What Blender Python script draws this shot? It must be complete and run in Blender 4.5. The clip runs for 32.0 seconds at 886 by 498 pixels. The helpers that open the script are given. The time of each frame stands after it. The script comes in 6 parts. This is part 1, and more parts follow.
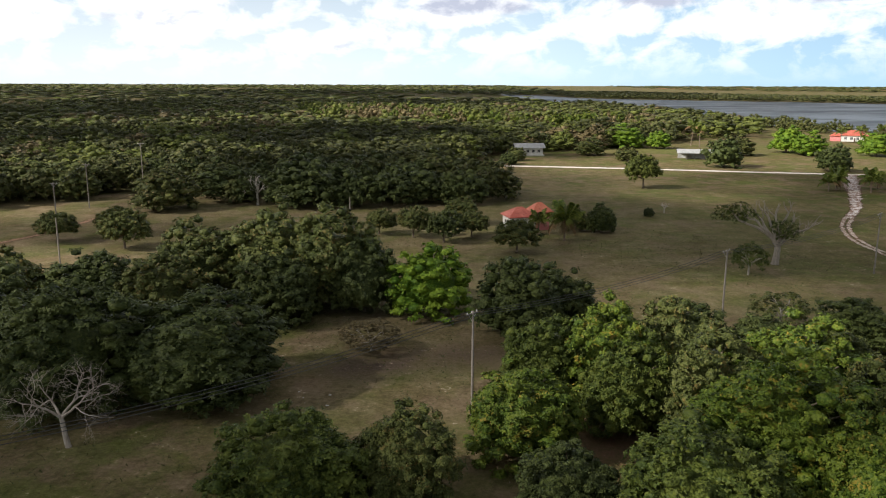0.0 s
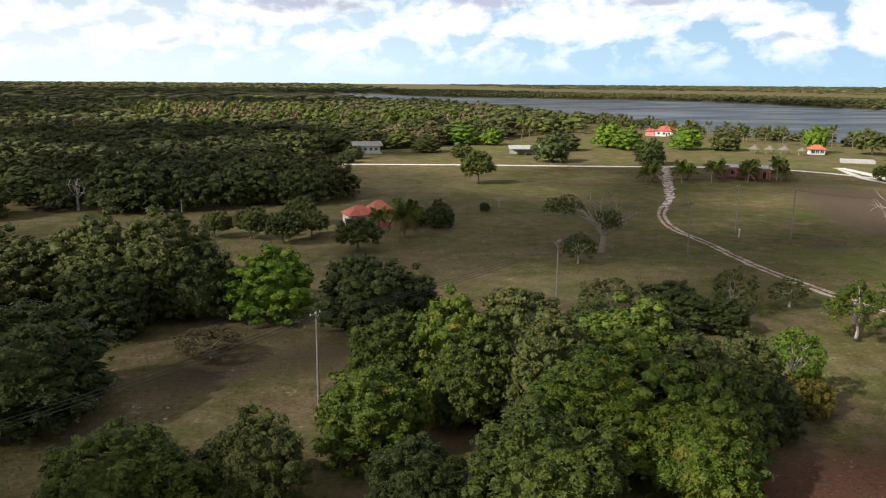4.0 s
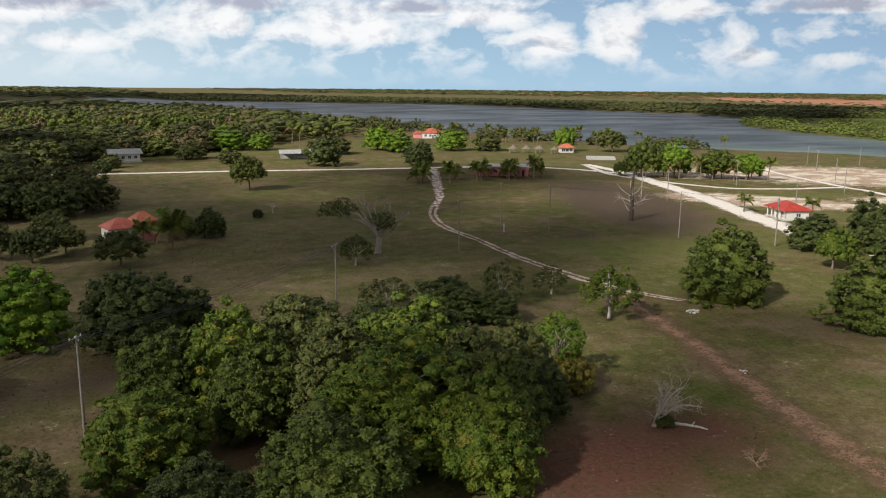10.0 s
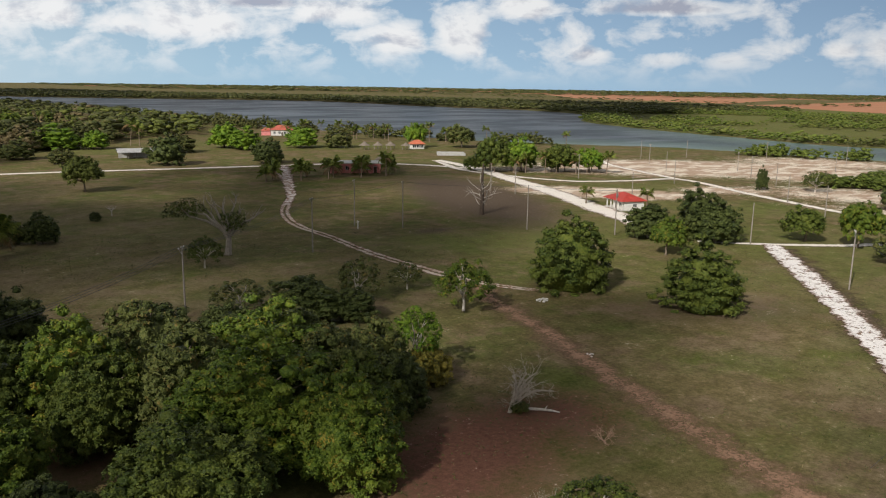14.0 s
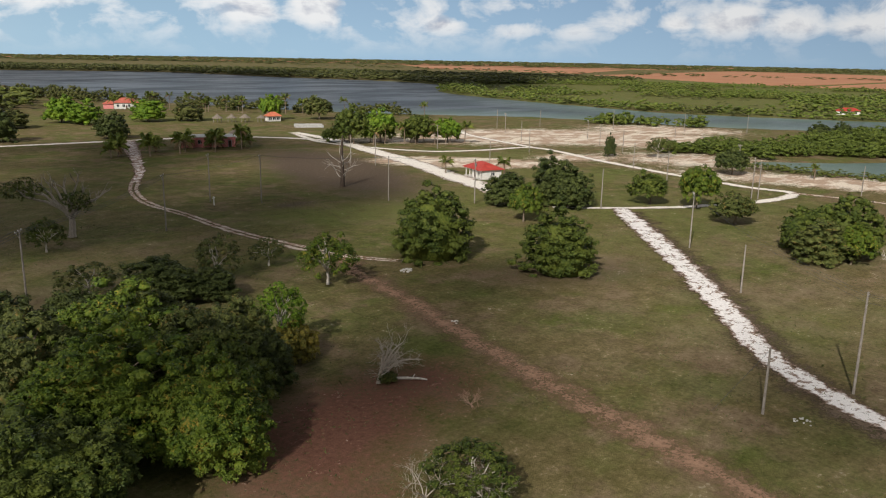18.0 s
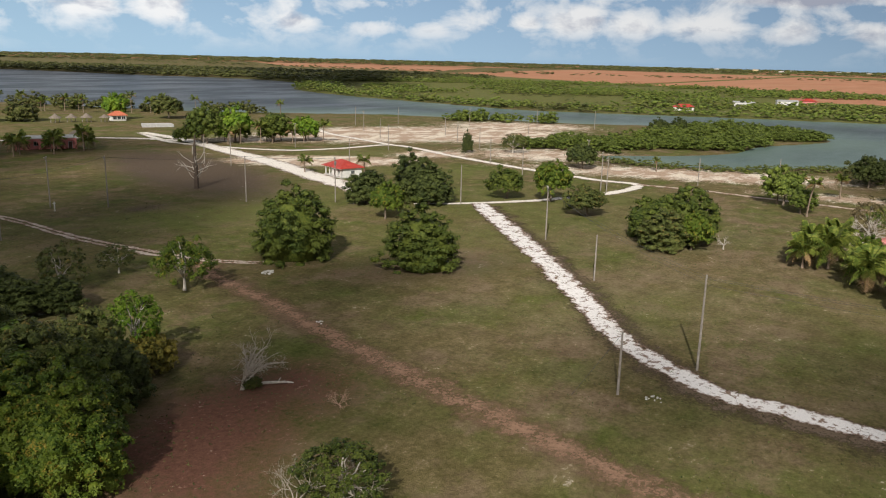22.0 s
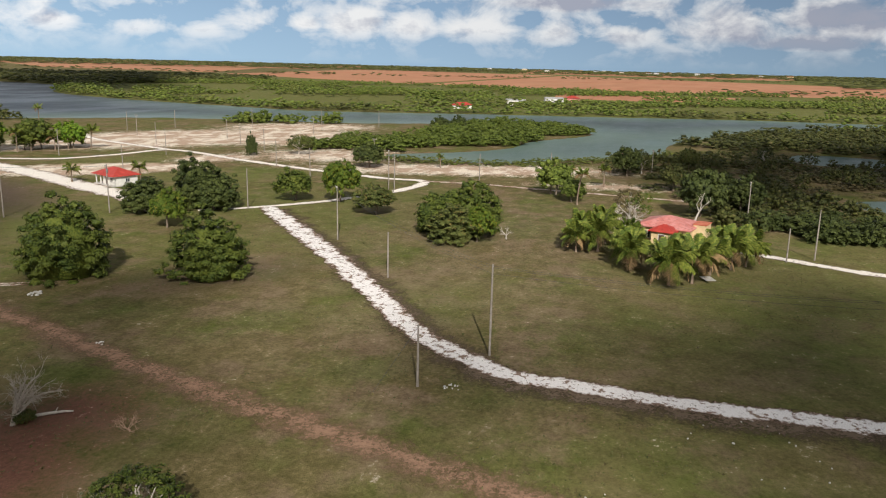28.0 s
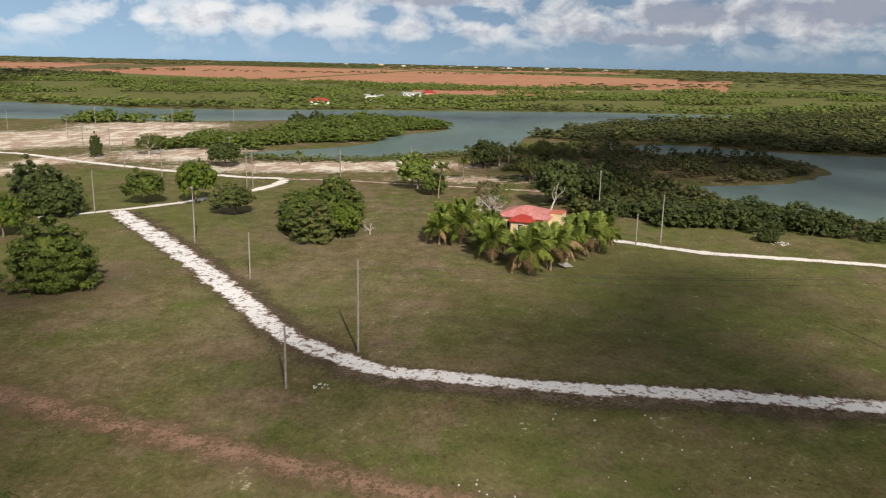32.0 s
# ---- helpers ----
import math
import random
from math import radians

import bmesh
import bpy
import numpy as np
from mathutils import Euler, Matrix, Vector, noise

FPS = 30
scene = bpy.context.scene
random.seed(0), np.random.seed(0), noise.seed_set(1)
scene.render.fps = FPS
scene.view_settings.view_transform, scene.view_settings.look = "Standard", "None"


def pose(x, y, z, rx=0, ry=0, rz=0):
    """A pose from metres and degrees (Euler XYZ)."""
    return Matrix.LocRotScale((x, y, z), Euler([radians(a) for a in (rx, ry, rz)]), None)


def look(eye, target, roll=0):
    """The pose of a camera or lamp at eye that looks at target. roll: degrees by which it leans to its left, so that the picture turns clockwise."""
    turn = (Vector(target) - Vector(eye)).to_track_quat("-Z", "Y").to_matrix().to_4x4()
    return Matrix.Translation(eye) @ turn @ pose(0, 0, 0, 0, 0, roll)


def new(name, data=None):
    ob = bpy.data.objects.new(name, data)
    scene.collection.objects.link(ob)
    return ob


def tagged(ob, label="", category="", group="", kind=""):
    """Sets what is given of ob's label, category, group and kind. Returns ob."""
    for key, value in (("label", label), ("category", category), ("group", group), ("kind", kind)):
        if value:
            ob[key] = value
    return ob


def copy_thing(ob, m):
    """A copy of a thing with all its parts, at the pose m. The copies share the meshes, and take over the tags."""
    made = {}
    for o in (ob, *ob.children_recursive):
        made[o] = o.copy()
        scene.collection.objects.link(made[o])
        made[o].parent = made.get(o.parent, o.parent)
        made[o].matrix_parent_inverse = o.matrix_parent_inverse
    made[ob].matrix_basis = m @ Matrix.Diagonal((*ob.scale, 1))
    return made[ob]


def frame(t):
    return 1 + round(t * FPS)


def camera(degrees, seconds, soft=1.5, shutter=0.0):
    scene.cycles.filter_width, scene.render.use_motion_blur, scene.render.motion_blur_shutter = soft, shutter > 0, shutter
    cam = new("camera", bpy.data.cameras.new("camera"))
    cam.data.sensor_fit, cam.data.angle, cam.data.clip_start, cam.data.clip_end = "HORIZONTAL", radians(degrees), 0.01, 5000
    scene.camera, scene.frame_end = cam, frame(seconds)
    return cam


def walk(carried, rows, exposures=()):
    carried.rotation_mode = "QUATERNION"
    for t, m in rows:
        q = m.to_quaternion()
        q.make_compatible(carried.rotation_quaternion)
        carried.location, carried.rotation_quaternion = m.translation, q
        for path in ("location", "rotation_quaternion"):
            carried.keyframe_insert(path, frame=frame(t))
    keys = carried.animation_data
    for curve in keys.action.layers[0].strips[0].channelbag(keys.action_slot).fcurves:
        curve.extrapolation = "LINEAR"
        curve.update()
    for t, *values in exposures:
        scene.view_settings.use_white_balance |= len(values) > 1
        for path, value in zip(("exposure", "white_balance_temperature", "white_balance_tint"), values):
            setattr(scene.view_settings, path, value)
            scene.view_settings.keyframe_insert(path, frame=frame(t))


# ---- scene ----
cam = camera(58.4, 32.0, soft=1.1)
# seconds, yaw, pitch, roll of the hovering camera, which turns on the spot 30 m up
PATH = [
    (0.0, 0.01, -12.01, -0.24),
    (1.0, -3.02, -12.06, -0.22),
    (2.0, -5.99, -12.10, -0.27),
    (3.0, -8.86, -12.12, -0.39),
    (3.5, -10.27, -12.11, -0.44),
    (5.5, -15.88, -11.90, -0.50),
    (6.0, -17.24, -11.85, -0.52),
    (7.0, -19.95, -11.80, -0.56),
    (8.0, -22.66, -11.76, -0.56),
    (9.0, -25.36, -11.70, -0.56),
    (10.0, -28.04, -11.66, -0.59),
    (11.0, -30.69, -11.65, -0.66),
    (12.0, -33.35, -11.67, -0.75),
    (13.0, -36.04, -11.71, -0.82),
    (14.0, -38.74, -11.77, -0.90),
    (14.5, -40.05, -11.80, -0.93),
    (16.0, -43.84, -12.05, -0.96),
    (16.5, -45.11, -12.66, -0.96),
    (17.0, -46.39, -13.46, -0.97),
    (17.5, -47.66, -13.65, -0.99),
    (18.0, -48.90, -13.65, -1.01),
    (19.0, -51.43, -13.67, -1.09),
    (20.0, -53.97, -13.66, -1.23),
    (21.0, -56.52, -13.65, -1.33),
    (22.0, -59.07, -13.61, -1.36),
    (23.0, -61.64, -13.52, -1.39),
    (24.0, -64.21, -13.41, -1.41),
    (25.0, -66.78, -13.34, -1.41),
    (25.5, -68.06, -13.32, -1.41),
    (27.5, -73.12, -13.26, -1.37),
    (28.0, -74.38, -13.25, -1.35),
    (29.0, -76.83, -13.25, -1.31),
    (30.0, -79.30, -13.29, -1.28),
    (31.0, -81.84, -13.34, -1.25),
    (32.0, -84.43, -13.37, -1.20),
]
EXPOSURES = [(0.0, 0.46), (6.0, 0.30), (10.0, 0.0), (14.0, -0.15), (19.0, -0.12), (22.0, -0.04), (25.0, 0.03), (32.0, 0.06)]
walk(cam, [(t, pose(0, 0, 30, 90 + p, 0, y) @ pose(0, 0, 0, 0, 0, -r)) for t, y, p, r in PATH], EXPOSURES)

# ---- world, sun ----
SUN_ELEV, SUN_FROM = 34.5, Vector((-0.932, -0.362, 0))
world = bpy.data.worlds.new("world")
scene.world = world
world.use_nodes = True
wn, wl = world.node_tree.nodes, world.node_tree.links
wn.clear()


def wnode(kind, **values):
    n = wn.new(kind)
    for key, value in values.items():
        n.inputs[key].default_value = value
    return n


def wmath(op, a, b=None, clamp=False):
    n = wn.new("ShaderNodeMath")
    n.operation, n.use_clamp = op, clamp
    for i, v in enumerate((a, b)):
        if v is None:
            continue
        if isinstance(v, (int, float)):
            n.inputs[i].default_value = v
        else:
            wl.new(v, n.inputs[i])
    return n.outputs[0]


sky = wn.new("ShaderNodeTexSky")
sky.sky_type, sky.sun_disc = "NISHITA", False
sky.sun_elevation, sky.sun_rotation = radians(SUN_ELEV), math.atan2(SUN_FROM.x, SUN_FROM.y)
sky.altitude, sky.air_density, sky.dust_density, sky.ozone_density = 0, 1.0, 1.2, 0.4
coord = wn.new("ShaderNodeTexCoord")
sep = wn.new("ShaderNodeSeparateXYZ")
wl.new(coord.outputs["Generated"], sep.inputs[0])
# the clear sky is read a little higher than the eye looks, past the dull band at the very horizon
raised = wn.new("ShaderNodeCombineXYZ")
wl.new(sep.outputs["X"], raised.inputs[0])
wl.new(sep.outputs["Y"], raised.inputs[1])
wl.new(wmath("ADD", wmath("MULTIPLY", wmath("ABSOLUTE", sep.outputs["Z"]), 1.0), 0.20), raised.inputs[2])
wl.new(raised.outputs[0], sky.inputs["Vector"])
# bearing (degrees, anticlockwise from north) and height above the horizon
bearing = wmath("MULTIPLY", wmath("ARCTAN2", wmath("MULTIPLY", sep.outputs["X"], -1.0), sep.outputs["Y"]), 57.2958)
height = wmath("MULTIPLY", wmath("ARCSINE", sep.outputs["Z"]), 57.2958)


def cloud_noise(scale, detail, rough, shift=(0.0, 0.0)):
    at = wn.new("ShaderNodeCombineXYZ")
    wl.new(wmath("MULTIPLY", wmath("ADD", bearing, shift[0]), 0.62), at.inputs[0])
    wl.new(wmath("ADD", height, shift[1]), at.inputs[1])
    n = wnode("ShaderNodeTexNoise", Scale=scale, Detail=detail, Roughness=rough)
    n.inputs["Distortion"].default_value = 0.25
    wl.new(at.outputs[0], n.inputs["Vector"])
    return n.outputs["Fac"]


def heap(seeds):
    """How deep a direction lies within the nearest of some clouds: bearing, height, half width, half height."""
    best = None
    for b, e, rb, re in seeds:
        u = wmath("DIVIDE", wmath("SUBTRACT", bearing, float(b)), float(rb))
        v = wmath("DIVIDE", wmath("SUBTRACT", height, float(e)), float(re))
        v = wmath("MAXIMUM", v, wmath("MULTIPLY", v, -1.7))
        d = wmath("SUBTRACT", 1.0, wmath("SQRT", wmath("ADD", wmath("MULTIPLY", u, u), wmath("MULTIPLY", v, v))))
        best = d if best is None else wmath("MAXIMUM", best, d)
    return wmath("MAXIMUM", best, -1.0)


CUMULUS = [(28, 3.6, 4.5, 2.6), (18, 3.6, 6.5, 2.6), (9, 2.4, 4, 1.2), (3.7, 2.8, 2.6, 1.5), (0, 4.4, 5, 1.6), (-3.8, 2.4, 3, 1.1),
           (-12, 3.8, 4, 1.8), (-21, 3.8, 7, 2.4), (-31.5, 4.6, 4.6, 1.6), (-35.6, 2.8, 2.6, 2.2), (-39.6, 3.0, 2.8, 2.6),
           (-44, 5.2, 3.6, 1.4), (-48.7, 1.9, 1.9, 1.0), (-53.8, 1.7, 1.7, 0.9), (-57.7, 1.6, 1.7, 0.8), (-64.4, 2.3, 1.6, 0.9)]
CUMULUS_EAST = [(-67.8, 2.2, 2.6, 1.7), (-71.8, 2.2, 2.2, 1.7), (-76.3, 2.4, 3.0, 2.2), (-81.7, 1.8, 2.0, 1.2), (-87.2, 1.8, 2.4, 1.2),
                (-93.2, 2.3, 4.2, 2.2), (-101.7, 2.6, 4.2, 2.4), (-109.5, 2.8, 5.5, 2.4), (-118, 3, 6, 2.4)]
BANKS = [(-2, 5.0, 7, 1.3), (-14, 5.2, 5, 1.2), (-26, 5.2, 5, 1.0), (-53.2, 5.1, 6, 0.9), (-83, 4.1, 7.5, 1.1), (-101, 3.2, 6, 1.5), (-98, 1.6, 6, 0.8), (-111, 3.6, 8, 1.6), (-74, 4.8, 5, 0.7), (-90, 4.9, 8, 0.9)]
billow = cloud_noise(0.50, 9.0, 0.58)
lit_side = cloud_noise(0.50, 9.0, 0.58, (0.6, 0.5))
heaps = wmath("MAXIMUM", heap(CUMULUS), heap(CUMULUS_EAST))
banks = heap(BANKS)
high = wmath("MULTIPLY", wmath("DIVIDE", wmath("SUBTRACT", height, 6.5), 4.0, True), wmath("SUBTRACT", cloud_noise(0.11, 4.0, 0.5), 0.31))
amount = wmath("ADD", wmath("MAXIMUM", wmath("MAXIMUM", heaps, banks), wmath("MULTIPLY", high, 3.2)), wmath("MULTIPLY", wmath("SUBTRACT", billow, 0.5), 2.6))
cover = wmath("DIVIDE", wmath("SUBTRACT", amount, -0.06), 0.85, True)
cover = wmath("MULTIPLY", cover, wmath("SUBTRACT", 2.0, cover))
cover = wmath("MULTIPLY", cover, wmath("DIVIDE", wmath("SUBTRACT", height, -0.2), 2.4, True))
# sunward edges shine, thick undersides and the high banks are grey
relief = wmath("MULTIPLY", wmath("SUBTRACT", billow, lit_side), 3.9)
grey = wmath("ADD", wmath("MULTIPLY", wmath("MAXIMUM", banks, 0.0), 1.05), wmath("ADD", wmath("MULTIPLY", wmath("SUBTRACT", amount, 0.45), 0.45), wmath("MULTIPLY", relief, -1.0)))
east_grey = wmath("MULTIPLY", wmath("DIVIDE", wmath("SUBTRACT", -74.0, bearing), 22.0, True), 0.42)
grey = wmath("ADD", wmath("ADD", grey, east_grey), 0.0, True)
tone = wn.new("ShaderNodeMix")
tone.data_type = "RGBA"
tone.inputs["A"].default_value = (0.93, 0.94, 0.95, 1)
tone.inputs["B"].default_value = (0.43, 0.46, 0.56, 1)
wl.new(grey, tone.inputs["Factor"])
clear = wnode("ShaderNodeBackground", Strength=0.10)
wl.new(sky.outputs[0], clear.inputs["Color"])
cloud = wnode("ShaderNodeBackground", Strength=1.0)
overhead = wmath("SUBTRACT", 1.0, wmath("MULTIPLY", wmath("DIVIDE", wmath("SUBTRACT", height, 9.0), 12.0, True), 0.58))
wl.new(wmath("MULTIPLY", overhead, wmath("ADD", 0.74, wmath("MULTIPLY", wmath("DIVIDE", wmath("ADD", bearing, 100.0), 70.0, True), 0.28))), cloud.inputs["Strength"])
wl.new(tone.outputs["Result"], cloud.inputs["Color"])
# pale moist air low over the land, brighter towards the sun's side
haze = wnode("ShaderNodeBackground", Strength=0.85)
air = wn.new("ShaderNodeMix")
air.data_type = "RGBA"
air.inputs["A"].default_value = (0.54, 0.80, 0.98, 1)
air.inputs["B"].default_value = (0.80, 0.89, 0.94, 1)
wl.new(wmath("DIVIDE", wmath("ADD", bearing, 25.0), 35.0, True), air.inputs["Factor"])
wl.new(air.outputs["Result"], haze.inputs["Color"])
hazy = wn.new("ShaderNodeMixShader")
wl.new(wmath("ADD", 0.068, wmath("MULTIPLY", wmath("DIVIDE", wmath("ADD", bearing, 100.0), 60.0, True), 0.046)), clear.inputs["Strength"])
west = wmath("DIVIDE", wmath("ADD", bearing, 100.0), 95.0, True)
wl.new(wmath("MULTIPLY", wmath("DIVIDE", wmath("SUBTRACT", 13.0, height), 12.0, True), wmath("ADD", 0.08, wmath("MULTIPLY", wmath("MULTIPLY", west, west), 0.92))), hazy.inputs[0])
wl.new(clear.outputs[0], hazy.inputs[1])
wl.new(haze.outputs[0], hazy.inputs[2])
blend = wn.new("ShaderNodeMixShader")
wl.new(cover, blend.inputs[0])
wl.new(hazy.outputs[0], blend.inputs[1])
wl.new(cloud.outputs[0], blend.inputs[2])
wout = wn.new("ShaderNodeOutputWorld")
wl.new(blend.outputs[0], wout.inputs[0])

sun = new("sun", bpy.data.lights.new("sun", "SUN"))
sun.data.energy, sun.data.angle, sun.data.color = 4.8, radians(0.6), (1.0, 0.95, 0.885)
sun.matrix_basis = look(SUN_FROM * 60 + Vector((0, 0, 60 * math.tan(radians(SUN_ELEV)))), (0, 0, 0))

# ---- materials ----
def material(name, rough=0.8, metal=0.0, spec=0.3):
    m = bpy.data.materials.new(name)
    m.use_nodes = True
    b = m.node_tree.nodes["Principled BSDF"]
    b.inputs["Roughness"].default_value, b.inputs["Metallic"].default_value = rough, metal
    b.inputs["Specular IOR Level"].default_value = spec
    return m


class Nodes:
    """Short hand for the nodes of one material."""

    def __init__(self, m):
        self.m, self.t = m, m.node_tree
        self.b = self.t.nodes["Principled BSDF"]
        self.place = self.t.nodes.new("ShaderNodeTexCoord").outputs["Object"]

    def noise(self, scale, detail=4.0, rough=0.55, vector=None, stretch=None):
        n = self.t.nodes.new("ShaderNodeTexNoise")
        n.inputs["Scale"].default_value, n.inputs["Detail"].default_value, n.inputs["Roughness"].default_value = scale, detail, rough
        source = vector or self.place
        if stretch:
            mp = self.t.nodes.new("ShaderNodeMapping")
            mp.inputs["Scale"].default_value = stretch
            self.t.links.new(source, mp.inputs["Vector"])
            source = mp.outputs[0]
        self.t.links.new(source, n.inputs["Vector"])
        return n.outputs["Fac"]

    def ramp(self, fac, *stops):
        n = self.t.nodes.new("ShaderNodeValToRGB")
        e = n.color_ramp.elements
        for i, (at, c) in enumerate(stops):
            el = e[i] if i < 2 else e.new(at)
            el.position, el.color = at, (*c, 1) if len(c) == 3 else c
        self.t.links.new(fac, n.inputs[0])
        return n.outputs[0]

    def mix(self, fac, a, b, mode="MIX"):
        n = self.t.nodes.new("ShaderNodeMix")
        n.data_type, n.blend_type = "RGBA", mode
        for key, v in (("Factor", fac), ("A", a), ("B", b)):
            if isinstance(v, (int, float)):
                n.inputs[key].default_value = v
            elif isinstance(v, tuple):
                n.inputs[key].default_value = (*v, 1)
            else:
                self.t.links.new(v, n.inputs[key])
        return n.outputs["Result"]

    def math(self, op, a, b=0.0, clamp=False):
        n = self.t.nodes.new("ShaderNodeMath")
        n.operation, n.use_clamp = op, clamp
        for i, v in enumerate((a, b)):
            if isinstance(v, (int, float)):
                n.inputs[i].default_value = v
            else:
                self.t.links.new(v, n.inputs[i])
        return n.outputs[0]

    def step(self, v, lo, hi):
        return self.math("DIVIDE", self.math("SUBTRACT", v, lo), hi - lo, True)

    def color(self, c):
        self.t.links.new(c, self.b.inputs["Base Color"])

    def bump(self, h, strength=0.5, distance=0.05):
        n = self.t.nodes.new("ShaderNodeBump")
        n.inputs["Strength"].default_value, n.inputs["Distance"].default_value = strength, distance
        self.t.links.new(h, n.inputs["Height"])
        self.t.links.new(n.outputs[0], self.b.inputs["Normal"])

    def island(self):
        return self.t.nodes.new("ShaderNodeNewGeometry").outputs["Random Per Island"]

    def random(self):
        return self.t.nodes.new("ShaderNodeObjectInfo").outputs["Random"]


def leaf_material(name, dark, mid, light, odd=None, odd_share=0.04, cell=4.5):
    """Foliage: each leaf or mass of leaves broken into small lit and dark leaf cells, with drifts of lighter growth."""
    m = material(name, 0.6, 0, 0.22)
    n = Nodes(m)
    cells = n.t.nodes.new("ShaderNodeTexVoronoi")
    cells.inputs["Scale"].default_value = cell
    n.t.links.new(n.place, cells.inputs["Vector"])
    sepc = n.t.nodes.new("ShaderNodeSeparateColor")
    n.t.links.new(cells.outputs["Color"], sepc.inputs[0])
    pick = n.math("ADD", n.math("MULTIPLY", n.island(), 0.45), n.math("MULTIPLY", sepc.outputs[0], 0.55))
    c = n.ramp(pick, (0.08, dark), (0.5, mid), (0.92, light))
    big = n.noise(0.30, 3.0)
    c = n.mix(n.math("MULTIPLY", n.step(big, 0.44, 0.66), 0.55), c, light)
    if odd:
        patch = n.math("MULTIPLY", n.step(n.noise(0.8, 2.0), 0.54, 0.64), n.step(sepc.outputs[1], 1 - odd_share * 9, 1 - odd_share * 9 + 0.1))
        c = n.mix(patch, c, odd)
    c = n.mix(n.math("MULTIPLY", n.random(), 0.30), c, tuple(v * 0.5 for v in mid))
    n.color(c)
    n.bump(n.math("SUBTRACT", 1.0, cells.outputs["Distance"]), 0.8, 0.6 / cell)
    return m


LEAF = {
    "dark": leaf_material("leaf_dark_green", (0.017, 0.027, 0.006), (0.040, 0.056, 0.012), (0.099, 0.116, 0.028)),
    "green": leaf_material("leaf_fresh_green", (0.023, 0.039, 0.006), (0.056, 0.082, 0.012), (0.135, 0.155, 0.024)),
    "mango": leaf_material("leaf_mango", (0.026, 0.050, 0.005), (0.064, 0.106, 0.010), (0.158, 0.196, 0.020), (0.27, 0.21, 0.03), 0.045),
    "bright": leaf_material("leaf_bright_green", (0.035, 0.081, 0.005), (0.088, 0.165, 0.010), (0.198, 0.267, 0.022)),
    "olive": leaf_material("leaf_olive", (0.026, 0.036, 0.008), (0.064, 0.082, 0.018), (0.146, 0.156, 0.040), (0.19, 0.14, 0.04), 0.05),
    "yellow": leaf_material("leaf_yellowing", (0.060, 0.068, 0.010), (0.140, 0.124, 0.020), (0.250, 0.190, 0.03)),
    "wood": leaf_material("leaf_woodland", (0.018, 0.025, 0.006), (0.051, 0.062, 0.015), (0.130, 0.134, 0.032), (0.187, 0.145, 0.06), 0.05, 3.2),
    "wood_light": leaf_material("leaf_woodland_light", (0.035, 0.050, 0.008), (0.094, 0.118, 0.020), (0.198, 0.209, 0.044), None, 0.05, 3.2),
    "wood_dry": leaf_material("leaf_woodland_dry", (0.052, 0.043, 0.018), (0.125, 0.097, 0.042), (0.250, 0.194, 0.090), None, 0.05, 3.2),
    "grove": leaf_material("leaf_mangrove", (0.036, 0.055, 0.009), (0.092, 0.128, 0.019), (0.180, 0.215, 0.038), None, 0.05, 3.0),
    "palm": leaf_material("leaf_palm", (0.032, 0.058, 0.008), (0.108, 0.148, 0.020), (0.280, 0.285, 0.055)),
    "reed": leaf_material("reed_brown", (0.042, 0.035, 0.014), (0.094, 0.078, 0.032), (0.177, 0.141, 0.060), None, 0.05, 2.5),
    "dry": leaf_material("leaf_dry", (0.146, 0.087, 0.04), (0.270, 0.175, 0.08), (0.395, 0.262, 0.13)),
}


def bark_material(name, a, b):
    m = material(name, 0.9, 0, 0.15)
    n = Nodes(m)
    f = n.noise(6.0, 6.0, 0.65, stretch=(1, 1, 0.25))
    n.color(n.ramp(f, (0.3, a), (0.7, b)))
    n.bump(f, 0.6, 0.03)
    return m


BARK = bark_material("bark_brown", (0.10, 0.075, 0.05), (0.26, 0.21, 0.16))
GREY_WOOD = bark_material("bleached_dead_wood", (0.30, 0.26, 0.22), (0.62, 0.57, 0.50))
POLE_WOOD = bark_material("weathered_pole_wood", (0.17, 0.145, 0.12), (0.36, 0.32, 0.28))
PALM_BARK = bark_material("palm_trunk_bark", (0.14, 0.10, 0.07), (0.30, 0.23, 0.17))


def plain(name, a, b, scale=3.0, rough=0.8, metal=0.0, bump=0.2, spec=0.3):
    m = material(name, rough, metal, spec)
    n = Nodes(m)
    big, fine = n.noise(scale, 5.0), n.noise(scale * 14, 3.0)
    n.color(n.mix(n.math("MULTIPLY", fine, 0.35), n.ramp(big, (0.35, a), (0.7, b)), tuple(v * 0.6 for v in a)))
    if bump:
        n.bump(fine, bump, 0.01)
    return m


WALL_WHITE = plain("white_render", (0.62, 0.60, 0.55), (0.80, 0.78, 0.74), 0.8)
WALL_CREAM = plain("cream_render", (0.62, 0.46, 0.26), (0.78, 0.60, 0.36), 0.8)
WALL_PINK = plain("pink_render", (0.62, 0.20, 0.19), (0.76, 0.31, 0.29), 0.8)
WALL_GREY = plain("grey_block", (0.34, 0.33, 0.31), (0.52, 0.51, 0.48), 1.2)
GLASS = plain("dark_window_glass", (0.02, 0.025, 0.03), (0.04, 0.05, 0.06), 1.0, 0.12, 0.0, 0.0, 0.6)
DARK_DOOR = plain("dark_door_wood", (0.06, 0.035, 0.025), (0.12, 0.07, 0.05), 2.0)
STEEL = plain("galvanised_steel", (0.38, 0.39, 0.40), (0.55, 0.56, 0.57), 4.0, 0.45, 0.7)
WIRE = plain("dark_cable", (0.05, 0.05, 0.05), (0.10, 0.10, 0.10), 4.0, 0.6, 0.3, 0.0)
